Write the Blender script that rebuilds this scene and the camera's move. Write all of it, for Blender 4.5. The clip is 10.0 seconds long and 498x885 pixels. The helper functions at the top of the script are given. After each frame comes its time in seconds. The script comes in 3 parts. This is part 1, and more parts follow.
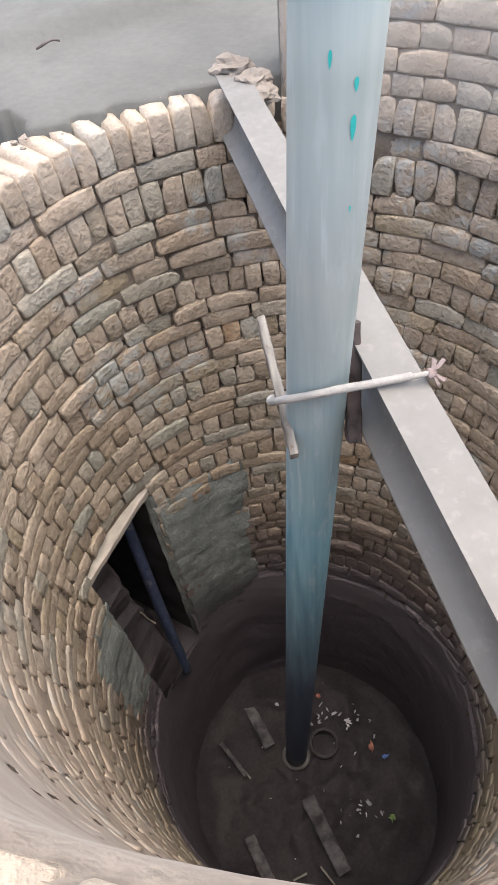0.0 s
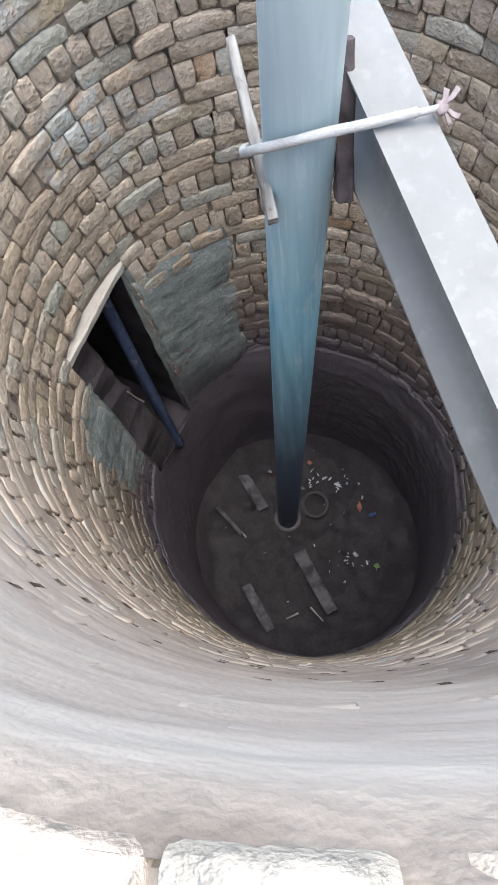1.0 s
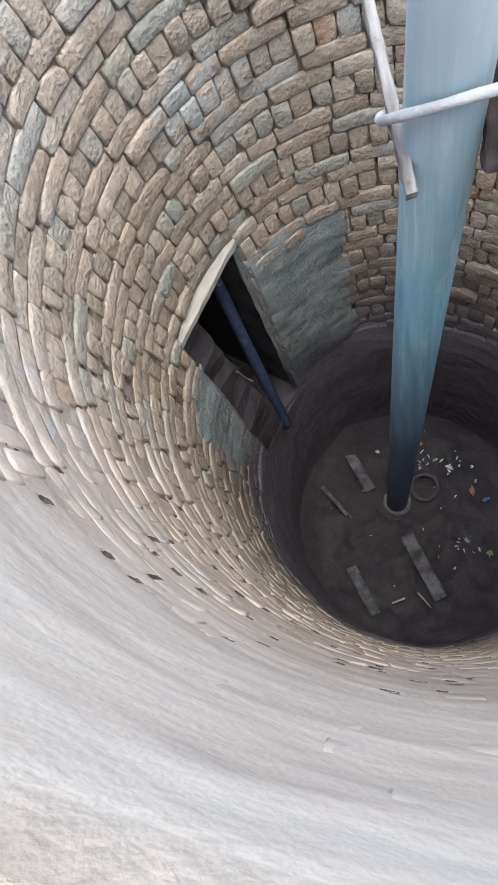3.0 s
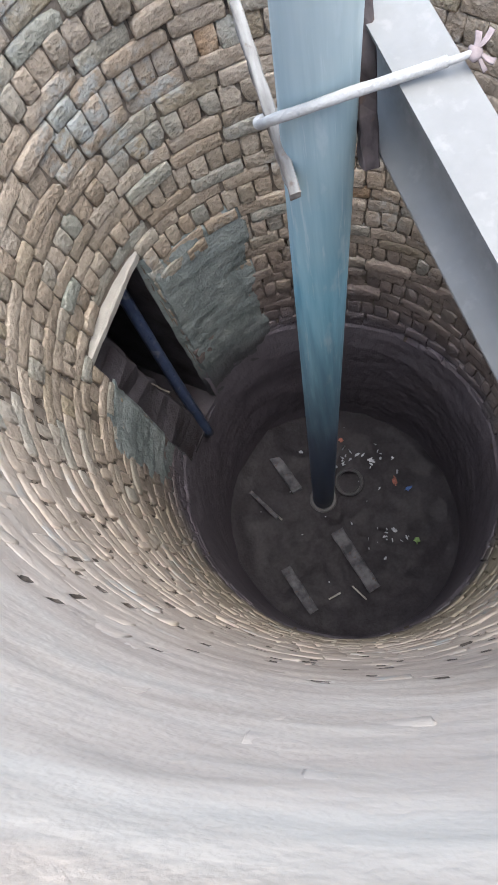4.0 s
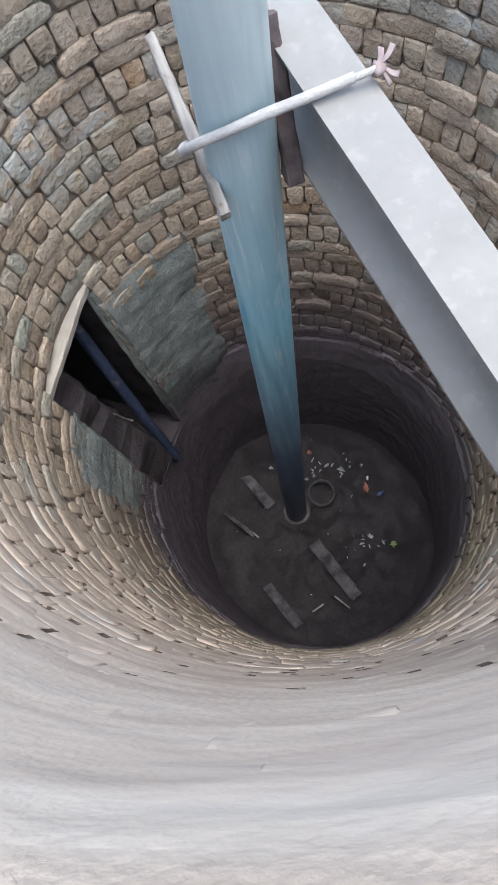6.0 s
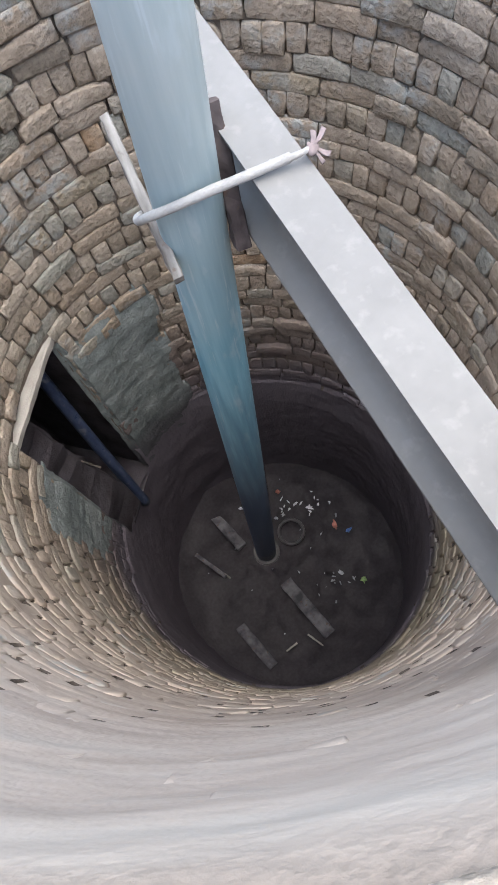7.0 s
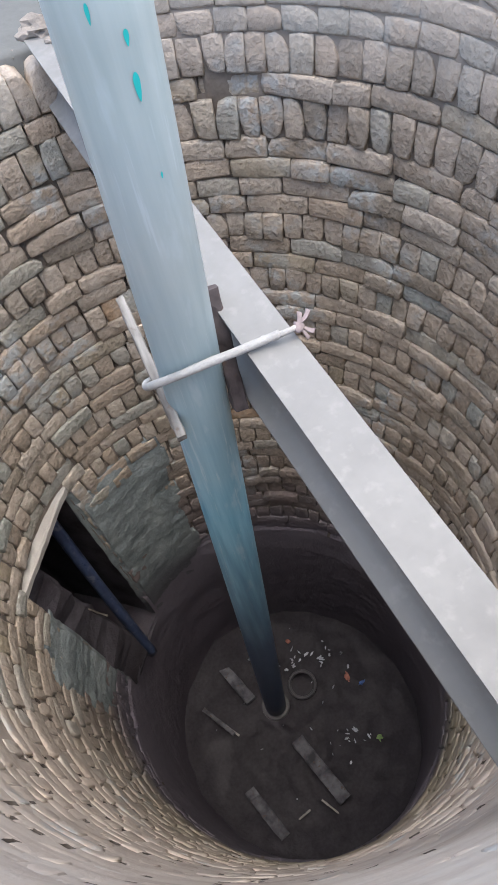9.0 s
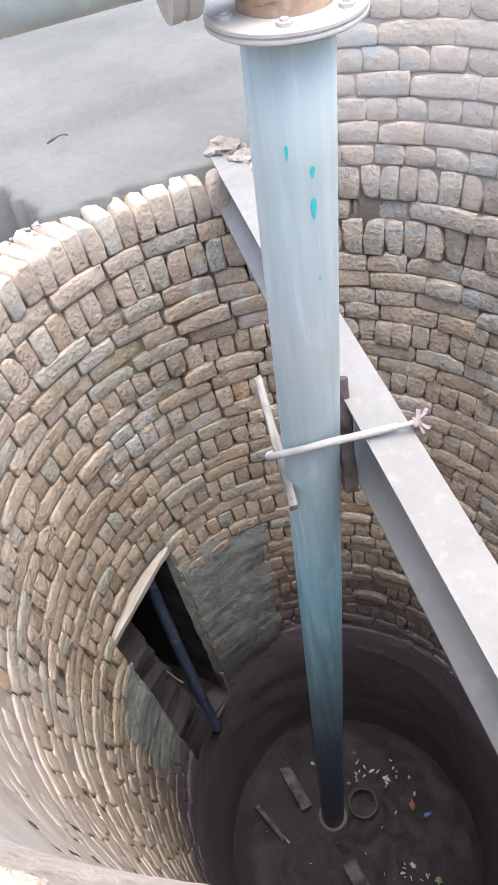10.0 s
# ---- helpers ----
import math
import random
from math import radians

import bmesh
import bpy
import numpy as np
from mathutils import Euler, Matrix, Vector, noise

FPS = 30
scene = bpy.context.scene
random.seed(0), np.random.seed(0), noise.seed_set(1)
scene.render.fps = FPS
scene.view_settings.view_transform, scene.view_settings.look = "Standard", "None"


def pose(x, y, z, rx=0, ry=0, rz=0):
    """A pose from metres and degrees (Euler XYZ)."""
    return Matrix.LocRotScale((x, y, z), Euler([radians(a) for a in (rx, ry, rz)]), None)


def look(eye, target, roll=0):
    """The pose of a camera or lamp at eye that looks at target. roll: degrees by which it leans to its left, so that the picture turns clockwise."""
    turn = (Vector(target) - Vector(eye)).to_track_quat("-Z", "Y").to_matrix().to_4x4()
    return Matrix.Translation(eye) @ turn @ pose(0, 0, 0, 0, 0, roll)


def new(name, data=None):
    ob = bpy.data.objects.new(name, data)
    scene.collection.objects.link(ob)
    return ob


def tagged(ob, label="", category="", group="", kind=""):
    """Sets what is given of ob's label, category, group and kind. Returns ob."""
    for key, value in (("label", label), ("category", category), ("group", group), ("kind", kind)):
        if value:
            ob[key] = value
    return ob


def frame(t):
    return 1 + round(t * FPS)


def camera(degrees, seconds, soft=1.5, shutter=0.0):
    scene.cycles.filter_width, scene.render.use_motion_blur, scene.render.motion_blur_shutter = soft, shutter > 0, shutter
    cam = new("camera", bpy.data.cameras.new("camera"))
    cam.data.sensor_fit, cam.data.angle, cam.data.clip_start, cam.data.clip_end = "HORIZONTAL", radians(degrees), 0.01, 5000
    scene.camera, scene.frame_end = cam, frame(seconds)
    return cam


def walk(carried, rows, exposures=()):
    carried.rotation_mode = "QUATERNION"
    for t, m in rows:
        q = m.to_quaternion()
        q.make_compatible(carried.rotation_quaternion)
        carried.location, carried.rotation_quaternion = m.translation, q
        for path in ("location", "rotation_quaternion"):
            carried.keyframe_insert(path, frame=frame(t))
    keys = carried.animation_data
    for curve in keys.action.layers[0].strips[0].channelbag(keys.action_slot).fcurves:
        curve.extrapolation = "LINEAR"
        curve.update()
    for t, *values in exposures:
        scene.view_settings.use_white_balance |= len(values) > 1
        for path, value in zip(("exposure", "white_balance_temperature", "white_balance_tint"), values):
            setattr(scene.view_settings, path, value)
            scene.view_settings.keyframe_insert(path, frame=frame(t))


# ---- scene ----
# ---- camera ----
cam = camera(39.775, 10.0, soft=1.6)
PATH = [
    (0, pose(-0.1477, -1.1249, 1.0520, 36.993, 5.197, -6.472)),
    (0.5, pose(-0.1144, -1.0410, 0.9425, 24.574, 5.562, -6.423)),
    (1, pose(-0.1085, -1.0281, 0.9121, 17.895, 5.517, -7.979)),
    (1.5, pose(-0.1075, -1.0260, 0.8970, 15.181, 7.101, -9.208)),
    (2, pose(-0.1580, -0.9805, 0.8810, 16.634, 11.153, -5.093)),
    (2.2, pose(-0.1547, -0.9820, 0.8817, 18.327, 13.204, -2.218)),
    (3.3, pose(-0.1581, -0.9576, 0.8478, 15.651, 12.895, -5.642)),
    (3.5, pose(-0.1575, -0.9592, 0.8457, 15.576, 12.322, -6.216)),
    (4, pose(-0.1268, -0.9787, 0.8519, 15.786, 8.904, -11.453)),
    (4.5, pose(-0.1076, -0.9919, 0.8593, 16.047, 7.915, -14.836)),
    (5, pose(-0.1024, -0.9967, 0.8578, 16.143, 8.509, -16.203)),
    (5.2, pose(-0.1024, -0.9967, 0.8578, 16.132, 8.821, -17.437)),
    (6.3, pose(-0.0862, -1.0096, 0.8730, 17.330, 7.711, -17.446)),
    (6.5, pose(-0.0772, -1.0138, 0.8937, 18.797, 7.585, -18.815)),
    (7, pose(-0.0621, -1.0200, 0.9333, 19.546, 6.584, -19.951)),
    (7.5, pose(-0.0558, -1.0452, 0.9676, 27.566, 9.810, -20.395)),
    (8, pose(-0.0532, -1.0554, 0.9995, 30.836, 8.666, -19.537)),
    (8.5, pose(-0.0485, -1.0605, 1.0049, 30.976, 7.881, -18.681)),
    (9, pose(-0.0329, -1.0636, 1.0138, 31.681, 7.624, -19.667)),
    (9.5, pose(-0.0896, -1.0787, 1.0450, 36.156, 9.158, -9.082)),
    (10, pose(-0.0828, -1.1828, 1.1074, 41.456, 8.844, -7.286)),
]
EXPOSURES = [(0.0, 1.68, 7200, 10), (0.6, 2.1, 6300, 5), (1.4, 1.94, 6250, 5), (2.2, 1.97, 6200, 5), (3.6, 2.02, 6230, 5), (5.2, 1.97, 6230, 5), (6.3, 1.84, 6280, 6), (8.0, 1.8, 6450, 7), (9.2, 1.66, 6450, 8), (9.5, 1.73, 6550, 9), (9.8, 2.0, 6750, 10), (10.0, 2.05, 6750, 10)]
walk(cam, PATH, EXPOSURES)

# ---- world, sun, exposure ----
world = bpy.data.worlds.new("sky")
scene.world = world
world.use_nodes = True
wt = world.node_tree
sky = wt.nodes.new("ShaderNodeTexSky")
sky.sky_type = "NISHITA"
sky.sun_disc = False
SUN_AZ, SUN_EL = radians(0), radians(79)      # azimuth from +x to +y
sky.sun_elevation, sky.sun_rotation = SUN_EL, math.pi / 2 - SUN_AZ
sky.air_density, sky.dust_density, sky.ozone_density = 1.0, 3.0, 1.0
wt.nodes["Background"].inputs["Strength"].default_value = 0.15
wt.links.new(sky.outputs[0], wt.nodes["Background"].inputs["Color"])
sun = new("sun", bpy.data.lights.new("sun", "SUN"))
sun.data.energy, sun.data.angle, sun.data.color = 1.3, radians(80), (1.0, 0.95, 0.89)
sun_from = Vector((math.cos(SUN_EL) * math.cos(SUN_AZ), math.cos(SUN_EL) * math.sin(SUN_AZ), math.sin(SUN_EL)))
sun.matrix_world = look(sun_from * 20, (0, 0, 0))


# ---- materials ----
class Mat:
    """A node material with short ways to add nodes."""

    def __init__(self, name, rough=0.85, metal=0.0, spec=0.3):
        self.m = bpy.data.materials.new(name)
        self.m.use_nodes = True
        self.t = self.m.node_tree
        self.b = self.t.nodes["Principled BSDF"]
        self.b.inputs["Roughness"].default_value = rough
        self.b.inputs["Metallic"].default_value = metal
        self.b.inputs["Specular IOR Level"].default_value = spec

    def node(self, kind, **values):
        n = self.t.nodes.new(kind)
        for k, v in values.items():
            n.inputs[k].default_value = v
        return n

    def link(self, a, b):
        self.t.links.new(a, b)

    def pos(self):
        return self.node("ShaderNodeNewGeometry").outputs["Position"]

    def noise(self, scale, detail=4.0, vector=None, rough=0.55, stretch=None):
        n = self.node("ShaderNodeTexNoise", Scale=scale, Detail=detail, Roughness=rough)
        v = vector or self.pos()
        if stretch:
            mp = self.node("ShaderNodeMapping", Scale=stretch)
            self.link(v, mp.inputs["Vector"])
            v = mp.outputs[0]
        self.link(v, n.inputs["Vector"])
        return n.outputs["Fac"]

    def ramp(self, fac, stops):
        r = self.node("ShaderNodeValToRGB")
        e = r.color_ramp.elements
        while len(e) < len(stops):
            e.new(0.5)
        for el, (p, c) in zip(e, stops):
            el.position = p
            el.color = (*c, 1) if not isinstance(c, float) else (c, c, c, 1)
        self.link(fac, r.inputs[0])
        return r.outputs["Color"]

    def mix(self, fac, a, b, blend="MIX"):
        n = self.t.nodes.new("ShaderNodeMix")
        n.data_type, n.blend_type = "RGBA", blend
        for src, i in ((fac, 0), (a, 6), (b, 7)):
            if isinstance(src, (int, float)):
                n.inputs[i].default_value = src
            elif isinstance(src, tuple):
                n.inputs[i].default_value = (*src, 1)
            else:
                self.link(src, n.inputs[i])
        return n.outputs[2]

    def maths(self, op, a, b=0.0, c=0.0):
        n = self.t.nodes.new("ShaderNodeMath")
        n.operation = op
        for i, src in enumerate((a, b, c)):
            if isinstance(src, (int, float)):
                n.inputs[i].default_value = src
            else:
                self.link(src, n.inputs[i])
        return n.outputs[0]

    def piece_random(self):
        """A random number for each piece, an object of its own or an island of a joined mesh."""
        a = self.node("ShaderNodeObjectInfo").outputs["Random"]
        b = self.node("ShaderNodeNewGeometry").outputs["Random Per Island"]
        return self.maths("FRACT", self.maths("ADD", a, b))

    def colour(self, c):
        if isinstance(c, tuple):
            self.b.inputs["Base Color"].default_value = (*c, 1)
        else:
            self.link(c, self.b.inputs["Base Color"])

    def bump(self, height, strength=0.4, dist=0.01):
        n = self.node("ShaderNodeBump", Strength=strength, Distance=dist)
        self.link(height, n.inputs["Height"])
        self.link(n.outputs[0], self.b.inputs["Normal"])


def height_of(m):
    sep = m.t.nodes.new("ShaderNodeSeparateXYZ")
    m.link(m.pos(), sep.inputs[0])
    return sep.outputs["Z"]


def wet_line(m):
    """One below the ragged line to which the water stands in other seasons, nought above it."""
    z = m.maths("ADD", height_of(m), m.maths("MULTIPLY", m.maths("SUBTRACT", m.noise(2.2, 3), 0.5), 0.16))
    z = m.maths("ADD", z, m.maths("MULTIPLY", side_of(m), 0.16))
    n = m.node("ShaderNodeMapRange")
    n.inputs["From Min"].default_value, n.inputs["From Max"].default_value = -2.66, -2.93
    m.link(z, n.inputs["Value"])
    return n.outputs[0]


def damp_dim_band(m):
    """One where the far side's bricks stay reddish and damp over the water line, daylight's fall-off painted in."""
    z = m.maths("ADD", height_of(m), m.maths("MULTIPLY", m.maths("SUBTRACT", m.noise(3.1, 4), 0.5), 0.7))
    n = m.node("ShaderNodeMapRange")
    n.inputs["From Min"].default_value, n.inputs["From Max"].default_value = -1.85, -2.6
    m.link(z, n.inputs["Value"])
    return m.maths("MULTIPLY", n.outputs[0], m.maths("SUBTRACT", 1.0, side_of(m)))


def side_of(m):
    """One on the limewashed side of the shaft, nought on the bare side."""
    sep = m.t.nodes.new("ShaderNodeSeparateXYZ")
    m.link(m.pos(), sep.inputs[0])
    n = m.node("ShaderNodeMapRange")
    n.inputs["From Min"].default_value, n.inputs["From Max"].default_value = 0.25, -0.55
    m.link(m.maths("ADD", sep.outputs["Y"], m.maths("MULTIPLY", m.noise(3, 3), 0.3)), n.inputs["Value"])
    up = m.node("ShaderNodeMapRange")
    up.inputs["From Min"].default_value, up.inputs["From Max"].default_value, up.inputs["To Max"].default_value = -0.32, 0.08, 0.75
    m.link(sep.outputs["Z"], up.inputs["Value"])
    # Less pale film on the top course: its darker colour offsets the full skylight.
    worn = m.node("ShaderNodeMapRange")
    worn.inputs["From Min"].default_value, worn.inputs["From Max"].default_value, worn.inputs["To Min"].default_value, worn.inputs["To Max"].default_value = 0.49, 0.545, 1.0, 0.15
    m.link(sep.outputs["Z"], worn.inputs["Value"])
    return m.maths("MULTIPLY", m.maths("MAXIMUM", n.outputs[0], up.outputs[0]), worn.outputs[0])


def algae(m):
    """Nought to one where a thin olive growth tints the limewashed side over the water line."""
    z = m.maths("ADD", height_of(m), m.maths("MULTIPLY", m.maths("SUBTRACT", m.noise(2.8, 4), 0.5), 0.9))
    n = m.node("ShaderNodeMapRange")
    n.inputs["From Min"].default_value, n.inputs["From Max"].default_value, n.inputs["To Max"].default_value = -1.75, -2.75, 0.62
    m.link(z, n.inputs["Value"])
    return m.maths("MULTIPLY", n.outputs[0], side_of(m))


def brick_material():
    m = Mat("weathered_brick", 0.92, spec=0.15)
    r = m.piece_random()
    base = m.ramp(r, [(0.0, (0.41, 0.356, 0.312)), (0.16, (0.47, 0.418, 0.376)), (0.30, (0.35, 0.302, 0.26)), (0.42, (0.445, 0.39, 0.345)), (0.54, (0.50, 0.456, 0.418)), (0.64, (0.30, 0.268, 0.235)),
                      (0.72, (0.44, 0.372, 0.318)), (0.80, (0.36, 0.385, 0.385)), (0.86, (0.45, 0.423, 0.39)), (0.90, (0.33, 0.355, 0.345)), (0.93, (0.42, 0.385, 0.345)), (0.965, (0.38, 0.335, 0.265)), (0.985, (0.44, 0.385, 0.33)), (1.0, (0.47, 0.34, 0.24))])
    base = m.mix(1.0, base, (1.0, 0.96, 0.89), "MULTIPLY")
    grain = m.noise(55, 6)
    blotch = m.noise(9, 4)
    col = m.mix(0.55, base, m.ramp(grain, [(0.30, 0.42), (0.66, 1.0)]), "MULTIPLY")
    col = m.mix(m.ramp(blotch, [(0.55, 0.0), (0.72, 0.5)]), col, (0.53, 0.465, 0.40))
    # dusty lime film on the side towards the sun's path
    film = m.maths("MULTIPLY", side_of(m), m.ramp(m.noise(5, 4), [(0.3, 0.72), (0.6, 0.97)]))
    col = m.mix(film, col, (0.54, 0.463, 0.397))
    # lime and cement smears, bluish grey, in patches
    smear = m.maths("MULTIPLY", m.ramp(m.noise(2.6, 3), [(0.56, 0.0), (0.66, 1.0)]), m.ramp(m.noise(24, 4), [(0.42, 0.0), (0.58, 0.75)]))
    col = m.mix(smear, col, (0.40, 0.43, 0.44))
    # damp bricks and the fall-off of daylight, both put into the colour
    col = m.mix(m.maths("MULTIPLY", damp_dim_band(m), 0.86), col, (0.135, 0.11, 0.112))
    col = m.mix(algae(m), col, (0.235, 0.215, 0.15))
    m.colour(m.mix(m.maths("MULTIPLY", wet_line(m), 0.97), col, (0.135, 0.122, 0.147)))
    rough = m.maths("ADD", m.maths("MULTIPLY", grain, 0.9), m.noise(18, 5))
    m.bump(m.maths("MULTIPLY", rough, m.maths("SUBTRACT", 1.0, m.maths("MULTIPLY", film, 0.9))), 1.0, 0.013)
    return m.m


def mortar_material():
    m = Mat("lime_mortar", 0.95, spec=0.1)
    g = m.noise(60, 6)
    col = m.ramp(m.noise(4, 4), [(0.35, (0.15, 0.125, 0.105)), (0.65, (0.27, 0.235, 0.205))])
    col = m.mix(0.6, col, m.ramp(g, [(0.3, 0.55), (0.7, 1.0)]), "MULTIPLY")
    lime = m.ramp(m.noise(2.4, 5, stretch=(1, 1, 4)), [(0.34, (0.455, 0.385, 0.33)), (0.5, (0.535, 0.46, 0.395)), (0.64, (0.575, 0.51, 0.445))])
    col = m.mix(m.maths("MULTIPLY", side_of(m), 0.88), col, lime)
    col = m.mix(algae(m), col, (0.225, 0.205, 0.145))
    col = m.mix(m.maths("MULTIPLY", wet_line(m), 0.96), col, (0.13, 0.118, 0.142))
    m.colour(col)
    m.bump(m.maths("MULTIPLY", m.maths("ADD", g, m.noise(15, 4)), m.maths("SUBTRACT", 1.0, m.maths("MULTIPLY", side_of(m), 0.62))), 0.45, 0.01)
    return m.m


def plaster_material(name, dark, light, bump=0.35, scale=3.0):
    m = Mat(name, 0.9, spec=0.2)
    g = m.noise(scale * 22, 6)
    col = m.ramp(m.noise(scale, 5), [(0.32, dark), (0.66, light)])
    col = m.mix(0.4, col, m.ramp(g, [(0.3, 0.72), (0.7, 1.0)]), "MULTIPLY")
    m.colour(col)
    m.bump(m.maths("ADD", m.maths("MULTIPLY", g, 0.5), m.noise(scale * 5, 5)), bump, 0.012)
    return m.m


def paint_material(name, a, b, rough=0.45, streak=(14, 14, 1.2), metal=0.0, worn=(0.3, 0.3, 0.3), wear=0.25, spec=0.4):
    m = Mat(name, rough, metal, spec)
    s = m.noise(3.0, 5, stretch=streak)
    col = m.ramp(s, [(0.3, a), (0.7, b)])
    col = m.mix(m.maths("MULTIPLY", m.ramp(m.noise(30, 6), [(0.56, 0.0), (0.68, 1.0)]), wear), col, worn)
    m.colour(col)
    m.link(m.ramp(m.noise(40, 5), [(0.3, rough * 0.75), (0.7, min(1.0, rough * 1.3))]), m.b.inputs["Roughness"])
    m.bump(m.noise(25, 3), 0.03, 0.004)
    return m.m


def wood_material(name, dark, light, stretch):
    m = Mat(name, 0.85, spec=0.2)
    g = m.noise(7, 7, stretch=stretch)
    col = m.ramp(g, [(0.35, dark), (0.62, light)])
    col = m.mix(m.ramp(m.noise(35, 4), [(0.6, 0.0), (0.7, 0.7)]), col, (0.12, 0.08, 0.06))
    m.colour(col)
    m.bump(g, 0.5, 0.006)
    return m.m


def plain_material(name, c, rough=0.6, spec=0.3, vary=0.25, scale=25, metal=0.0, bump=0.3):
    m = Mat(name, rough, metal, spec)
    g = m.noise(scale, 5)
    m.colour(m.mix(1.0, c, m.ramp(g, [(0.3, 1.0 - vary), (0.7, 1.0)]), "MULTIPLY"))
    m.bump(g, bump, 0.005)
    return m.m


BRICK, MORTAR = brick_material(), mortar_material()
APRON = plaster_material("cement_plaster", (0.112, 0.115, 0.113), (0.158, 0.161, 0.157), 0.3, 1.6)
LUMPS = plaster_material("lime_lumps", (0.20, 0.178, 0.158), (0.30, 0.27, 0.243), 0.4, 6.0)


def green_plaster_material():
    m = Mat("green_plaster", 0.85, spec=0.25)
    g = m.noise(70, 6)
    col = m.ramp(m.noise(6, 5), [(0.32, (0.16, 0.188, 0.195)), (0.66, (0.29, 0.325, 0.328))])
    col = m.mix(0.5, col, m.ramp(g, [(0.3, 0.55), (0.7, 1.0)]), "MULTIPLY")
    m.colour(m.mix(m.maths("MULTIPLY", wet_line(m), 0.9), col, (0.07, 0.07, 0.08)))
    m.bump(m.maths("ADD", g, m.noise(26, 5)), 0.7, 0.012)
    return m.m


GREEN_PLASTER = green_plaster_material()
LINTEL = plaster_material("concrete_lintel", (0.33, 0.31, 0.285), (0.45, 0.43, 0.40), 0.35, 8.0)
RECESS = plaster_material("dark_plaster", (0.035, 0.03, 0.035), (0.085, 0.078, 0.09), 0.7, 5.0)
SOIL = plaster_material("bare_soil", (0.22, 0.18, 0.14), (0.36, 0.31, 0.25), 0.8, 2.0)
# Dark colour for the joint pits, standing in for the shade inside them.
PIT_SHADE = plain_material("pit_shade", (0.13, 0.11, 0.095), 0.95, 0.05, 0.5, 60)
MUCK = plain_material("black_muck", (0.052, 0.048, 0.056), 0.55, 0.2, 0.3, 40, bump=0.7)
def pipe_material():
    """Blue pipe paint, paler towards the top, deeper down the shaft, with the shaft's dark painted in."""
    m = Mat("pale_blue_pipe", 0.42, 0.0, 0.4)
    streak = m.noise(3.0, 4, stretch=(16, 16, 0.8))
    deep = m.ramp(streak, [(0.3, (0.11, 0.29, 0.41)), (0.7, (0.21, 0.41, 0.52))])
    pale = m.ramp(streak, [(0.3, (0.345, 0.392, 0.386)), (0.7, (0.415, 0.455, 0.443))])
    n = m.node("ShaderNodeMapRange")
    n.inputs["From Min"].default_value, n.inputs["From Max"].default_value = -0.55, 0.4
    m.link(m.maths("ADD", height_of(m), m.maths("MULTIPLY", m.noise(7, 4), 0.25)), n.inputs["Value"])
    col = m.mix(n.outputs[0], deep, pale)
    scuff = m.ramp(m.noise(5, 5, stretch=(5, 5, 1.2)), [(0.58, 0.0), (0.70, 0.35)])
    col = m.mix(scuff, col, (0.50, 0.56, 0.58))
    fine = m.ramp(m.noise(9, 5, stretch=(9, 9, 0.5)), [(0.6, 0.0), (0.68, 0.3)])
    col = m.mix(fine, col, (0.58, 0.63, 0.65))
    # The dark of the shaft is put into the paint's colour, navy towards the foot.
    shaft_dark = m.node("ShaderNodeMapRange")
    shaft_dark.inputs["From Min"].default_value, shaft_dark.inputs["From Max"].default_value, shaft_dark.inputs["To Max"].default_value = -0.7, -2.05, 0.95
    m.link(m.maths("ADD", height_of(m), m.maths("MULTIPLY", m.maths("SUBTRACT", streak, 0.5), 0.9)), shaft_dark.inputs["Value"])
    m.colour(m.mix(shaft_dark.outputs[0], col, (0.05, 0.07, 0.13)))
    return m.m


PIPE_BLUE = pipe_material()
BEAM_PAINT = paint_material("white_beam_paint", (0.175, 0.174, 0.172), (0.205, 0.204, 0.201), 0.6, (3, 3, 3), worn=(0.29, 0.285, 0.275), wear=0.3)
FLANGE = paint_material("dusty_flange", (0.36, 0.335, 0.315), (0.46, 0.44, 0.415), 0.6, (6, 6, 6), worn=(0.42, 0.30, 0.22), wear=0.5)
RUST = paint_material("rusty_iron", (0.26, 0.15, 0.09), (0.46, 0.34, 0.26), 0.8, (8, 8, 8), worn=(0.5, 0.42, 0.36), wear=0.5)
WOOD = wood_material("grey_wood", (0.10, 0.088, 0.08), (0.29, 0.28, 0.265), (4, 0.35, 4))
DARK_WOOD = wood_material("damp_wood", (0.03, 0.024, 0.026), (0.12, 0.10, 0.10), (3, 3, 0.35))
ROPE = plaster_material("dirty_hose", (0.30, 0.295, 0.29), (0.42, 0.415, 0.405), 0.4, 9.0)
PINK = plain_material("pink_cloth", (0.29, 0.24, 0.242), 0.9, 0.1, 0.35, 60)
TURQUOISE = plain_material("turquoise_paint", (0.03, 0.50, 0.47), 0.4, 0.4, 0.2)
BLUE_HOSE = paint_material("dark_blue_pipe", (0.022, 0.032, 0.065), (0.05, 0.07, 0.13), 0.35, (12, 12, 2))
PLANK = wood_material("sodden_plank", (0.055, 0.055, 0.065), (0.17, 0.17, 0.19), (1.5, 1.5, 3))
FOIL = plain_material("wet_plastic_film", (0.62, 0.64, 0.70), 0.08, 1.0, 0.3, 40)
GREEN_FOIL = plain_material("green_plastic", (0.40, 0.60, 0.25), 0.25, 0.8, 0.3, 40)
BLUE_FOIL = plain_material("blue_plastic", (0.10, 0.22, 0.60), 0.3, 0.7, 0.3, 40)
RED_FOIL = plain_material("red_plastic", (0.50, 0.20, 0.15), 0.35, 0.6, 0.3, 40)
RUBBER = plain_material("grey_rubber", (0.075, 0.074, 0.08), 0.45, 0.4, 0.4, 30)


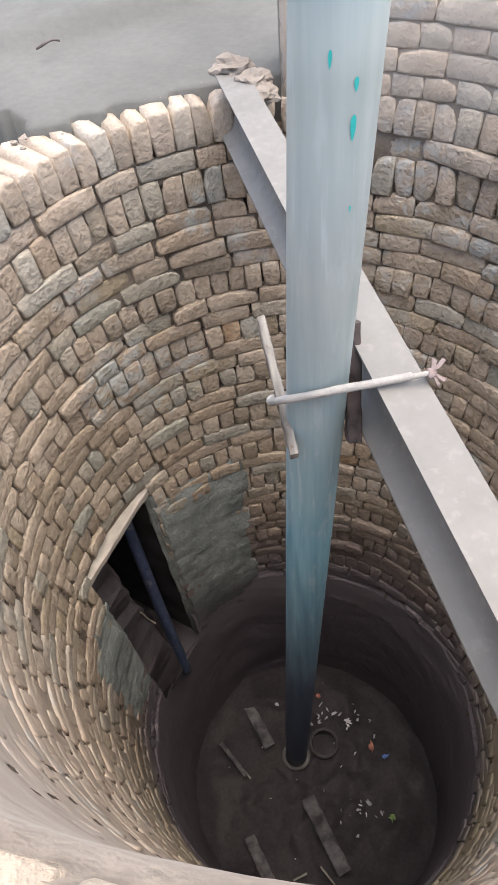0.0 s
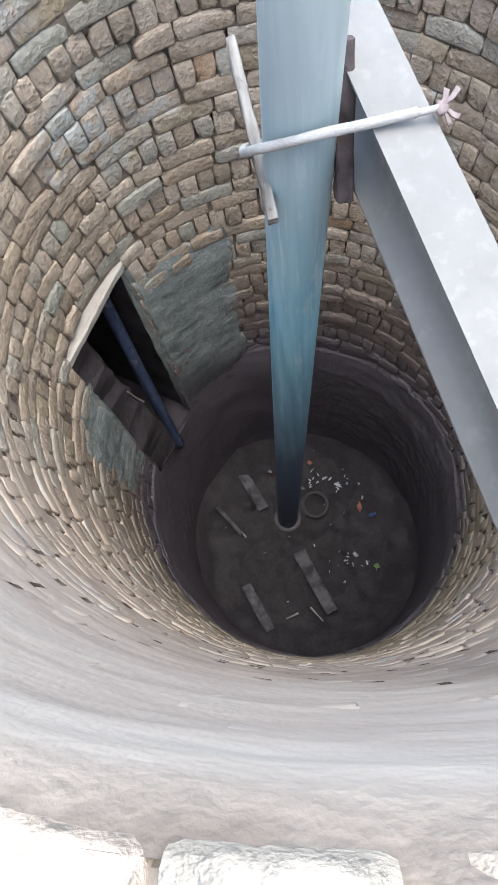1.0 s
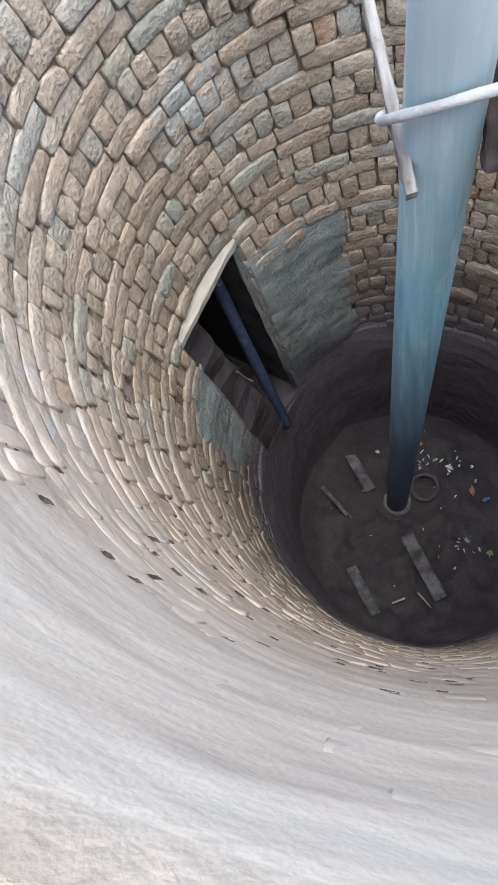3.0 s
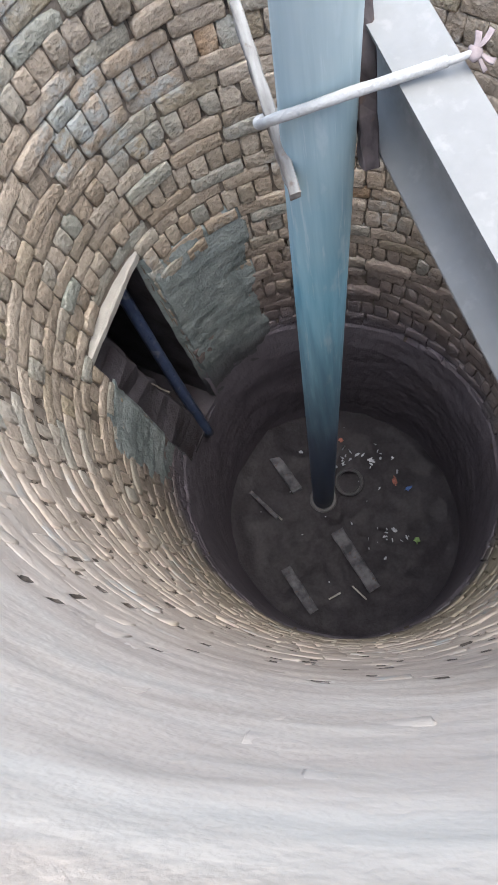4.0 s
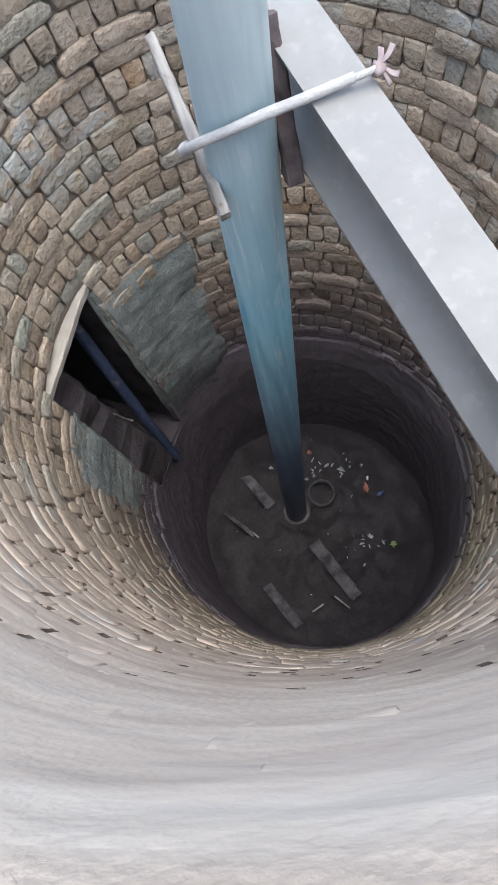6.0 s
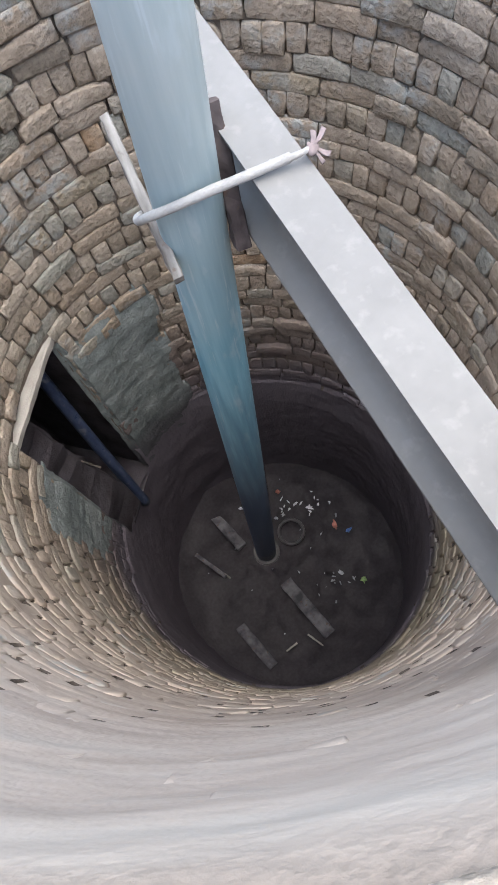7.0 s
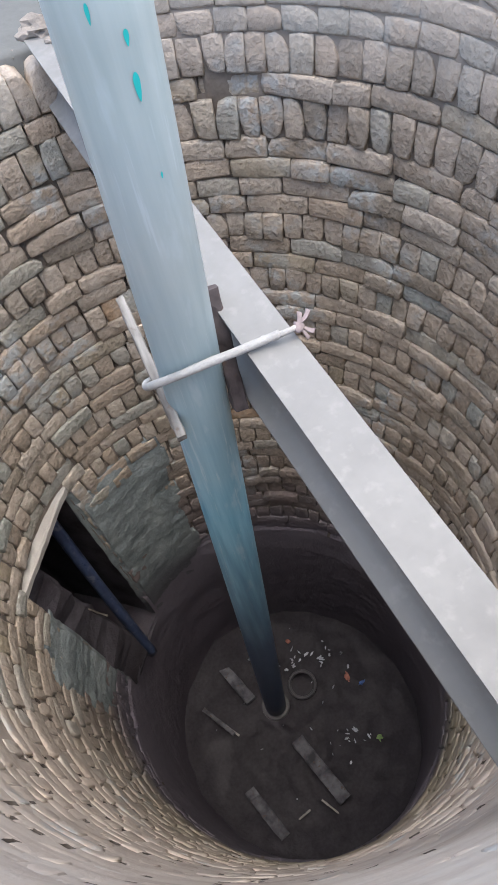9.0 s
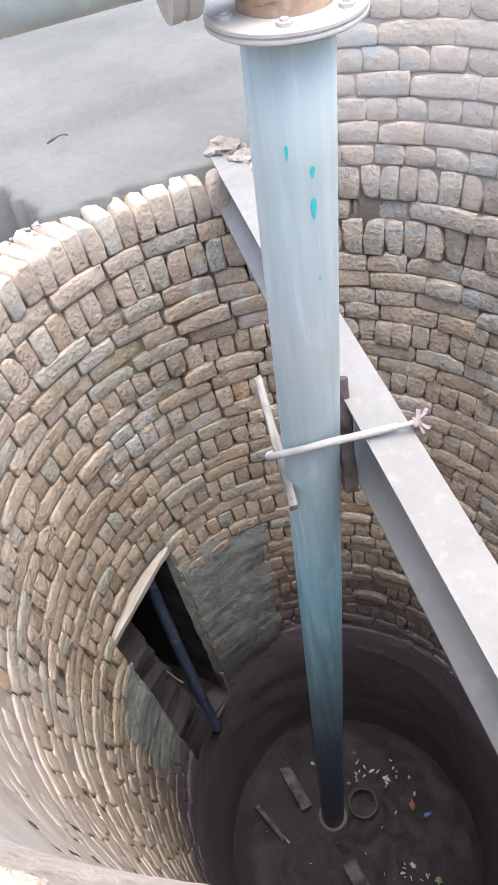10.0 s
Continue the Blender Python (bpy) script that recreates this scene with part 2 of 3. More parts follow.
# ---- making meshes ----
def mesh_of(name, verts, faces, material, smooth=False):
    me = bpy.data.meshes.new(name)
    me.from_pydata([tuple(v) for v in verts], [], faces)
    me.materials.append(material)
    if smooth:
        me.polygons.foreach_set("use_smooth", [True] * len(me.polygons))
    me.update()
    return me


REST = {}      # where things and parts stand that others hang on


def part(name, me, parent=None, label="", m=None):
    """Links a mesh as one object, under a thing or part where one is given."""
    ob = new(name, me)
    if parent is not None:
        ob.parent = parent
        ob.matrix_parent_inverse = REST.get(parent, Matrix()).inverted()
    if m is not None:
        ob.matrix_basis = m
        REST[ob] = m
    if label:
        ob["label"] = label
    return ob


def bm_mesh(name, bm, material, smooth=False):
    me = bpy.data.meshes.new(name)
    bm.to_mesh(me)
    bm.free()
    me.materials.append(material)
    if smooth:
        me.polygons.foreach_set("use_smooth", [True] * len(me.polygons))
    return me


def lathe(profile, seg=40, closed=True):
    """A bmesh turned about z from a profile of (radius, height)."""
    bm = bmesh.new()
    rings = []
    for r, z in profile:
        rings.append([bm.verts.new((r * math.cos(2 * math.pi * k / seg), r * math.sin(2 * math.pi * k / seg), z)) for k in range(seg)])
    for a, b in zip(rings, rings[1:]):
        for k in range(seg):
            bm.faces.new((a[k], a[(k + 1) % seg], b[(k + 1) % seg], b[k]))
    if closed:
        bm.faces.new(rings[0][::-1])
        bm.faces.new(rings[-1])
    bmesh.ops.recalc_face_normals(bm, faces=bm.faces)
    return bm


def tube(points, radius, seg=14, wobble=0.0, closed=True):
    """A bmesh along a smooth line through the given points, with a round section."""
    pts = [Vector(p) for p in points]
    line = []
    n = 10
    for i in range(len(pts) - 1):
        p0, p1, p2, p3 = pts[max(i - 1, 0)], pts[i], pts[i + 1], pts[min(i + 2, len(pts) - 1)]
        for k in range(n):
            t = k / n
            line.append(0.5 * (2 * p1 + (p2 - p0) * t + (2 * p0 - 5 * p1 + 4 * p2 - p3) * t * t + (3 * p1 - p0 - 3 * p2 + p3) * t ** 3))
    line.append(pts[-1])
    bm = bmesh.new()
    rings = []
    for i, p in enumerate(line):
        d = (line[min(i + 1, len(line) - 1)] - line[max(i - 1, 0)]).normalized()
        side = d.cross(Vector((0.13, 0.31, 0.94))).normalized()
        up = side.cross(d)
        r = radius * (1 + wobble * noise.noise(p * 30))
        rings.append([bm.verts.new(p + (side * math.cos(a) + up * math.sin(a)) * r) for a in (2 * math.pi * k / seg for k in range(seg))])
    for a, b in zip(rings, rings[1:]):
        for k in range(seg):
            bm.faces.new((a[k], a[(k + 1) % seg], b[(k + 1) % seg], b[k]))
    if closed:
        bm.faces.new(rings[0][::-1])
        bm.faces.new(rings[-1])
    bmesh.ops.recalc_face_normals(bm, faces=bm.faces)
    return bm


def stick(a, b, width, thick, wear=0.003, cuts=9, up=(0, 0, 1)):
    """A bmesh of a rough sawn piece of wood from a to b."""
    a, b = Vector(a), Vector(b)
    d = (b - a).normalized()
    side = d.cross(Vector(up)).normalized()
    top = side.cross(d)
    bm = bmesh.new()
    rings = []
    sec = [(-.5, -.38), (-.4, -.5), (.4, -.5), (.5, -.38), (.5, .38), (.4, .5), (-.4, .5), (-.5, .38)]
    for i in range(cuts + 1):
        p = a.lerp(b, i / cuts)
        ring = []
        for u, v in sec:
            q = p + side * u * width + top * v * thick
            ring.append(bm.verts.new(q + noise.noise_vector(q * 45) * wear))
        rings.append(ring)
    for r0, r1 in zip(rings, rings[1:]):
        for k in range(8):
            bm.faces.new((r0[k], r0[(k + 1) % 8], r1[(k + 1) % 8], r1[k]))
    bm.faces.new(rings[0][::-1])
    bm.faces.new(rings[-1])
    bmesh.ops.recalc_face_normals(bm, faces=bm.faces)
    return bm


def lump(radius, squash=(1, 1, 0.6), rough=0.35, seed=0, sub=2):
    bm = bmesh.new()
    bmesh.ops.create_icosphere(bm, subdivisions=sub, radius=radius)
    for v in bm.verts:
        n = 1 + rough * noise.noise(v.co / radius * 1.3 + Vector((seed * 7.1, 3, 1))) + rough * 0.5 * noise.noise(v.co / radius * 3.1 + Vector((seed, 9, 2)))
        v.co = Vector((v.co.x * squash[0], v.co.y * squash[1], v.co.z * squash[2])) * n
    return bm


# ---- the shaft: round, drawn in towards the bottom, its axis a little out of plumb ----
def radius_at(z, th):
    q = max(z, -3.2) + 1.0
    return 1.04 + 0.0724 * q + 0.0014 * q * q - 0.0146 * math.cos(2 * th) - 0.0227 * math.sin(2 * th)


def centre_at(z):
    q = max(z, -3.2) + 1.0
    return 0.0265 * q, 0.0399 * q


def on_wall(th, z, out=0.0):
    cx, cy = centre_at(z)
    r = radius_at(z, th) + out
    return Vector((cx + r * math.cos(th), cy + r * math.sin(th), z))


RIM_Z, PARAPET_Z, FLOOR_Z = -0.09, 0.5625, -4.65
LOW_FROM, LOW_TO = radians(85), radians(168)          # where the rim is low
OPEN_FROM, OPEN_TO, OPEN_TOP, OPEN_BOTTOM = radians(130.5), radians(159), -1.70, -3.15


def is_low(th):
    return LOW_FROM < th % (2 * math.pi) < LOW_TO


def in_opening(th, z, pad=0.0):
    a = th % (2 * math.pi)
    return OPEN_FROM - pad < a < OPEN_TO + pad and OPEN_BOTTOM - pad < z < OPEN_TOP + pad


def in_beam_notch(th, z):
    a = th % (2 * math.pi)
    return -0.215 < z < 0.03 and (radians(90.4) < a < radians(95.3) or radians(284.5) < a < radians(291))


def flush(th, z):
    """How far the joints are filled: open on the far side, full on the near side and in the parapet."""
    low = 0.5 - 0.5 * math.cos(th - radians(75))
    low *= 1.0 - 0.22 * min(max((-0.9 - z) / 1.1, 0.0), 1.0)
    return max(low, min(max((z + 0.25) / 0.2, 0.0), 0.82) if not is_low(th) else 0.0)


def mud_top(th):
    """The height up to which silt coats the wall and hides its bricks."""
    return -2.95 - 0.25 * (0.5 - 0.5 * math.cos(th - radians(75))) + 0.05 * math.sin(3 * th + 1)


WALL_SEG, WALL_DZ = 600, 0.015


PITS = set()      # where mortar is missing from the joints


def build_backing():
    """The mortar bed behind the faces of the bricks, with the side opening left out."""
    seg, zs = WALL_SEG, []
    z = -4.8
    while z < PARAPET_Z - 0.012:
        zs.append(z)
        z += WALL_DZ
    zs.append(PARAPET_Z - 0.004)
    verts, index, faces = [], {}, []
    for i, z in enumerate(zs):
        for k in range(seg):
            th = 2 * math.pi * k / seg
            p = on_wall(th, z)
            if z < mud_top(th) + 0.05:
                out = -0.006 + 0.012 * noise.noise(p * 4) + 0.004 * noise.noise(p * 15)
            else:
                f = flush(th, z)
                out = 0.017 - 0.0168 * f + 0.006 * noise.noise(p * 14) * (1 - 0.9 * f) + 0.003 * noise.noise(p * 40) * (1 - 0.8 * f)
                out += f * f * (0.003 * noise.noise(Vector((p.x * 4, p.y * 4, p.z * 13))) + 0.0022 * noise.noise(Vector((p.x * 11, p.y * 11, p.z * 26))))
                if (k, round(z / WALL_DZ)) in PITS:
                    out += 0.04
            if z > PARAPET_Z - 0.07:
                out += 0.03 * ((z - PARAPET_Z + 0.07) / 0.07) ** 2
            index[i, k] = len(verts)
            j = noise.noise_vector(p * 70)
            verts.append(on_wall(th + 0.006 * j.x, z + 0.009 * j.y, out))
    for i in range(len(zs) - 1):
        for k in range(seg):
            th, z = 2 * math.pi * (k + 0.5) / seg, 0.5 * (zs[i] + zs[i + 1])
            if in_opening(th, z) or (is_low(th) and z > RIM_Z - 0.12) or in_beam_notch(th, z):
                continue
            faces.append((index[i, k], index[i, (k + 1) % seg], index[i + 1, (k + 1) % seg], index[i + 1, k]))
    me = mesh_of("wall", verts, faces, MORTAR, True)
    # Faces touching a pit get the dark colour, painting the shade of deep joints.
    me.materials.append(PIT_SHADE)
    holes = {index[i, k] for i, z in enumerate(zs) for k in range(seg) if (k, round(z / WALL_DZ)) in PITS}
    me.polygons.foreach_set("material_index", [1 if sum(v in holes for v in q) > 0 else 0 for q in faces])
    return me


well_wall = tagged(part("wall_shaft", bpy.data.meshes.new("wall")), "round shaft wall of weathered buff brick", "wall", kind="structure")

# outer face and top of the parapet
def build_parapet_core():
    verts, faces = [], []
    seg = 320
    a0, a1 = LOW_TO, LOW_FROM + 2 * math.pi
    prof = [(0.016, RIM_Z), (0.014, PARAPET_Z - 0.05), (0.018, PARAPET_Z - 0.03), (0.03, PARAPET_Z - 0.014), (0.05, PARAPET_Z - 0.006), (0.075, PARAPET_Z - 0.003), (0.11, PARAPET_Z), (0.15, PARAPET_Z + 0.003), (0.19, PARAPET_Z + 0.004), (0.22, PARAPET_Z - 0.002), (0.235, PARAPET_Z - 0.04), (0.24, -0.6)]
    for k in range(seg + 1):
        th = a0 + (a1 - a0) * k / seg
        for out, z in prof:
            p = on_wall(th, z, out)
            verts.append(p + noise.noise_vector(p * 9) * 0.006 + noise.noise_vector(p * 24) * 0.003)
    n = len(prof)
    for k in range(seg):
        for j in range(n - 1):
            if in_beam_notch(a0 + (a1 - a0) * (k + 0.5) / seg, -0.05) and j == 0:
                continue
            faces.append((k * n + j, k * n + j + 1, (k + 1) * n + j + 1, (k + 1) * n + j))
    faces.append(tuple(range(n)))
    faces.append(tuple(range(seg * n, seg * n + n))[::-1])
    return mesh_of("wall", verts, faces, LUMPS)


parapet = tagged(part("wall_parapet", build_parapet_core()), "waist-high round brick parapet topped with crumbling mortar", "wall", kind="structure")


# ---- ground and apron ----
def build_ground():
    bm = bmesh.new()
    rings = [1.34, 1.8, 2.6, 4, 7, 14, 40, 150, 600, 2500]
    seg = 96
    loops = []
    for r in rings:
        loop = []
        for k in range(seg):
            a = 2 * math.pi * k / seg
            p = Vector((r * math.cos(a), 0.03 + r * math.sin(a), -0.48))
            p.z += 0.03 * noise.noise(p * 1.7) if r < 20 else 0
            loop.append(bm.verts.new(p))
        loops.append(loop)
    for a, b in zip(loops, loops[1:]):
        for k in range(seg):
            bm.faces.new((a[k], b[k], b[(k + 1) % seg], a[(k + 1) % seg]))
    bmesh.ops.recalc_face_normals(bm, faces=bm.faces)
    return bm_mesh("ground", bm, SOIL, True)


tagged(part("ground", build_ground()), "bare trodden soil round the well", "ground", kind="structure")


def build_apron():
    """A trowelled cement apron behind the low rim, with a low step across it and a broken edge."""
    nx, ny = 150, 110
    verts, faces, ok = [], [], []
    x0, x1, y0, y1 = -3.2, 1.3, 0.4, 6.0
    for j in range(ny + 1):
        for i in range(nx + 1):
            x, y = x0 + (x1 - x0) * i / nx, y0 + (y1 - y0) * (j / ny) ** 1.3
            step = 1.9 + 0.32 * (x + 0.4) + 0.05 * noise.noise(Vector((x * 3, 0, 4)))
            t = min(max((y - step + 0.03) / 0.06, 0), 1)
            z = -0.070 + 0.05 * t + 0.03 * max(y - step, 0) + 0.012 * noise.noise(Vector((x * 2.5, y * 2.5, 0))) + 0.004 * noise.noise(Vector((x * 14, y * 14, 3)))
            r = math.hypot(x - centre_at(0)[0], y - centre_at(0)[1])
            rim = radius_at(0, math.atan2(y, x))
            inner = r < rim + 0.085 + 0.05 * noise.noise(Vector((x * 9, y * 9, 1))) + 0.03 * noise.noise(Vector((x * 23, y * 23, 5))) + 0.12 * max(-x - 0.45, 0)
            th = math.atan2(y, x)
            hole = x < -0.76 - 0.6 * max(y - 1.15, 0) + 0.05 * noise.noise(Vector((x * 11, y * 11, 7))) and y < 1.42 + 0.06 * noise.noise(Vector((x * 5, y * 5, 2)))
            ok.append(not inner and not hole and radians(70) < th < radians(172))
            verts.append((x, y, z))
    w = nx + 1
    for j in range(ny):
        for i in range(nx):
            q = (j * w + i, j * w + i + 1, (j + 1) * w + i + 1, (j + 1) * w + i)
            if all(ok[k] for k in q):
                faces.append(q)
    bm = bmesh.new()
    bv = [bm.verts.new(v) for v in verts]
    for q in faces:
        bm.faces.new([bv[k] for k in q])
    loose = [v for v in bm.verts if not v.link_faces]
    bmesh.ops.delete(bm, geom=loose, context="VERTS")
    edge = [e for e in bm.edges if len(e.link_faces) == 1]
    made = bmesh.ops.extrude_edge_only(bm, edges=edge)
    for v in (g for g in made["geom"] if isinstance(g, bmesh.types.BMVert)):
        v.co.z -= 0.42
        v.co += noise.noise_vector(v.co * 12) * 0.02
    bmesh.ops.recalc_face_normals(bm, faces=bm.faces)
    return bm_mesh("apron", bm, APRON, True)


tagged(part("pavement", build_apron()), "pale grey trowelled cement apron with a low step", "pavement", kind="structure")


# ---- floor of the well ----
def build_floor():
    bm = bmesh.new()
    seg, rows = 128, 40
    cx, cy = centre_at(FLOOR_Z)
    loops = [[bm.verts.new((cx, cy, FLOOR_Z))]]
    for i in range(1, rows + 1):
        r = 1.1 * i / rows
        loop = []
        for k in range(seg):
            a = 2 * math.pi * k / seg
            p = Vector((cx + r * math.cos(a), cy + r * math.sin(a), FLOOR_Z))
            p.z += 0.06 * noise.noise(p * 3) + 0.045 * noise.noise(p * 8) + 0.02 * noise.noise(p * 19) + 1.1 * max(i / rows - 0.5, 0) ** 1.8
            loop.append(bm.verts.new(p))
        loops.append(loop)
    for k in range(seg):
        bm.faces.new((loops[0][0], loops[1][k], loops[1][(k + 1) % seg]))
    for a, b in zip(loops[1:], loops[2:]):
        for k in range(seg):
            bm.faces.new((a[k], b[k], b[(k + 1) % seg], a[(k + 1) % seg]))
    bmesh.ops.recalc_face_normals(bm, faces=bm.faces)
    return bm_mesh("floor", bm, MUCK, True)


tagged(part("floor", build_floor()), "black muddy floor at the bottom of the well", "floor", kind="structure")


# ---- side opening: recess, lintel, plaster, dark pipe ----
def local_frame(th, z):
    """A pose on the wall: x along the wall, y into it, z up."""
    p = on_wall(th, z)
    return Matrix.Translation(p) @ Matrix.Rotation(th - math.pi / 2, 4, "Z")


def build_recess():
    a, b = on_wall(OPEN_FROM, 0), on_wall(OPEN_TO, 0)
    verts, faces = [], []
    mid = 0.5 * (OPEN_FROM + OPEN_TO)
    into = Vector((math.cos(mid), math.sin(mid), 0))
    zs = [OPEN_TOP + 0.02, -2.1, -2.5, -2.85, OPEN_BOTTOM - 0.03]
    deep = [0.75, 0.75, 0.72, 0.66, 0.6]
    for z, d in zip(zs, deep):
        l, r = on_wall(OPEN_FROM - 0.02, z, 0.012), on_wall(OPEN_TO + 0.02, z, 0.012)
        for p in (l, l + into * d, r + into * d, r):
            verts.append(p + noise.noise_vector(p * 5) * 0.01)
    for i in range(len(zs) - 1):
        for j in range(3):
            faces.append((i * 4 + j, i * 4 + j + 1, i * 4 + 5 + j, i * 4 + 4 + j))
    faces.append((0, 1, 2, 3))
    n = (len(zs) - 1) * 4
    faces.append((n, n + 3, n + 2, n + 1))
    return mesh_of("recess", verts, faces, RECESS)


recess = tagged(part("wall_recess", build_recess()), "dark recess in the side of the well", "wall", kind="structure")

l0, l1 = on_wall(OPEN_FROM + 0.005, OPEN_TOP + 0.022, 0.05), on_wall(OPEN_TO + 0.025, OPEN_TOP + 0.005, 0.05)
tagged(part("lintel", bm_mesh("lintel", stick(l0, l1, 0.10, 0.045, 0.004, 14), LINTEL)), "pale concrete lintel over the dark side opening", "lintel")


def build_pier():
    """Rough dark masonry left standing in the mouth of the recess, its faces broken and stepped."""
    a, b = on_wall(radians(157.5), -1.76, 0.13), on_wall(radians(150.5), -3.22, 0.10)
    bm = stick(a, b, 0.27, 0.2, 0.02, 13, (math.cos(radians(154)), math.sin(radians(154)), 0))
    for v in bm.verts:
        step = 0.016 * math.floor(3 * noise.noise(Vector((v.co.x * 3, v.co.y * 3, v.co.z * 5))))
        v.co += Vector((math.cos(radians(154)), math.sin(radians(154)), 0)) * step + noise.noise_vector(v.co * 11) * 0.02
    return tagged(part("masonry_pier", bm_mesh("masonry_pier", bm, RECESS)), "broken dark masonry pier in the side opening", "masonry")


pier = build_pier()
streak_line = [on_wall(radians(154.5 - 1.3 * k), -1.93 - 0.095 * k, 0.022 + 0.012 * math.sin(k * 2.3)) for k in range(8)]
part("salt_streak", bm_mesh("salt_streak", tube(streak_line, 0.0045, 6, 1.2), LUMPS), pier, "white streak of salt")
tagged(part("pipe", bm_mesh("pipe", tube([(-0.872, 0.86, -1.74), (-0.812, 0.61, -2.5), (-0.765, 0.43, -3.27)], 0.032, 16), BLUE_HOSE, True)),
       "dark blue plastic pipe leaning out of the side opening", "pipe")
for th_, z0_, z1_ in ((129.6, -1.73, -3.15), (159.9, -1.95, -3.15)):
    tagged(part("jamb", bm_mesh("jamb", stick(on_wall(radians(th_), z0_, 0.03), on_wall(radians(th_), z1_, 0.03), 0.06, 0.05, 0.012, 24, (0, 1, 0.1)), GREEN_PLASTER)),
           "rough cement edge of the side opening", "jamb", "jambs of the opening")


def plaster_patch(name, th0, th1, z0, z1, seed, label):
    """A thin ragged coat of cement on the bricks."""
    n, mrows = 70, 90
    verts, faces, ok = [], [], []
    for j in range(mrows + 1):
        for i in range(n + 1):
            u, v = i / n, j / mrows
            th, z = th0 + (th1 - th0) * u, z0 + (z1 - z0) * v
            p = on_wall(th, z)
            edge = min(u, 1 - u, v, 1 - v) * 2
            ok.append(edge + 0.32 * noise.noise(p * 6 + Vector((seed, 0, 0))) > 0.10 and not in_opening(th, z, 0.012))
            verts.append(on_wall(th, z, 0.004 - 0.017 * min(max(edge + 0.32 * noise.noise(p * 6 + Vector((seed, 0, 0))) - 0.1, 0) * 3, 1) - 0.006 * noise.noise(p * 16) - 0.0012 * math.sin(z * 2 * math.pi / 0.085) + 0.003 * noise.noise(p * 60)))
    w = n + 1
    for j in range(mrows):
        for i in range(n):
            q = (j * w + i, j * w + i + 1, (j + 1) * w + i + 1, (j + 1) * w + i)
            if all(ok[k] for k in q):
                faces.append(q)
    bm = bmesh.new()
    bv = [bm.verts.new(v) for v in verts]
    for q in faces:
        bm.faces.new([bv[k] for k in q])
    bmesh.ops.delete(bm, geom=[v for v in bm.verts if not v.link_faces], context="VERTS")
    made = bmesh.ops.extrude_edge_only(bm, edges=[e for e in bm.edges if len(e.link_faces) == 1])
    for v in (g for g in made["geom"] if isinstance(g, bmesh.types.BMVert)):
        c = Vector((*centre_at(v.co.z), v.co.z))
        v.co += (v.co - c).normalized() * 0.03
    bmesh.ops.recalc_face_normals(bm, faces=bm.faces)
    return tagged(part(name, bm_mesh(name, bm, GREEN_PLASTER, True)), label, "plaster", kind="structure")


plaster_patch("trim_plaster", radians(100), radians(135), -3.2, -1.66, 1.0, "greenish grey cement coat beside the opening")
plaster_patch("trim_plaster", radians(154), radians(178), -2.9, -1.9, 5.0, "greenish grey cement coat beside the opening")


# ---- steel beam across the shaft ----
BEAM_TH = -1.4227
bd = Vector((math.cos(BEAM_TH), math.sin(BEAM_TH), -0.003))
bn = Vector((-math.sin(BEAM_TH), math.cos(BEAM_TH), 0))
BEAM_TOP, BEAM_LOW, BEAM_NEAR, BEAM_FAR = 0.0, -0.203, 0.080, 0.180


def build_beam():
    w, h, tf, tw, rad = BEAM_FAR - BEAM_NEAR, BEAM_TOP - BEAM_LOW, 0.011, 0.010, 0.010
    half = [(w / 2, 0), (w / 2, -tf * 0.6), (w / 2 - 0.004, -tf), (tw / 2 + rad, -tf - 0.003), (tw / 2, -tf - rad),
            (tw / 2, -h + tf + 0.06), (tw / 2 + 0.004, -h + tf + 0.036), (tw / 2 + 0.012, -h + tf + 0.019), (tw / 2 + 0.024, -h + tf + 0.008), (w / 2 + 0.002, -h + tf), (w / 2 + 0.006, -h + tf * 0.6), (w / 2 + 0.006, -h)]
    sec = half + [(-x, z) for x, z in half[::-1]]
    bm = bmesh.new()
    rings = []
    for i in range(41):
        s = -1.22 + i * (2.40 / 40)
        o = bd * s + bn * (0.5 * (BEAM_NEAR + BEAM_FAR)) + Vector((0, 0, BEAM_TOP))
        rings.append([bm.verts.new(o + bn * x + Vector((0, 0, z)) + Vector((0, 0, 0.0012 * noise.noise(Vector((s * 6, x * 20, 0)))))) for x, z in sec])
    n = len(sec)
    for a, b in zip(rings, rings[1:]):
        for k in range(n):
            bm.faces.new((a[k], a[(k + 1) % n], b[(k + 1) % n], b[k]))
    bm.faces.new(rings[0][::-1])
    bm.faces.new(rings[-1])
    bmesh.ops.recalc_face_normals(bm, faces=bm.faces)
    me = bm_mesh("steel_beam", bm, BEAM_PAINT, True)
    me.set_sharp_from_angle(angle=radians(38))
    return me


beam = tagged(part("steel_beam", build_beam()), "white painted steel I-beam laid across the well", "beam")

# mortar and stones bedding the end of the beam
for i, (s, off, dz, r) in enumerate([(-1.19, 0.145, 0.006, 0.05), (-1.10, 0.185, -0.005, 0.042), (-1.03, 0.20, -0.03, 0.04)]):
    p = bd * s + bn * off + Vector((0, 0, dz))
    tagged(part("mortar_lump", bm_mesh("mortar_lump", lump(r, (1.2, 1.0, 0.6), 0.75, i, 3), LUMPS), None, "", Matrix.Translation(p)),
           "white lump of lime mortar at the beam's end", "mortar lump", "mortar lumps at the beam")

# ---- riser pipe with flange, elbow and delivery pipe ----
PIPE_R = 0.0665
axis = Vector((0.0468, -0.0157, 1.0))
foot = Vector((0.0123, -0.1458, 0.0))


def axis_pose(z):
    p = foot + axis * z
    return Matrix.Translation(p) @ Vector((0, 0, 1)).rotation_difference(axis).to_matrix().to_4x4()


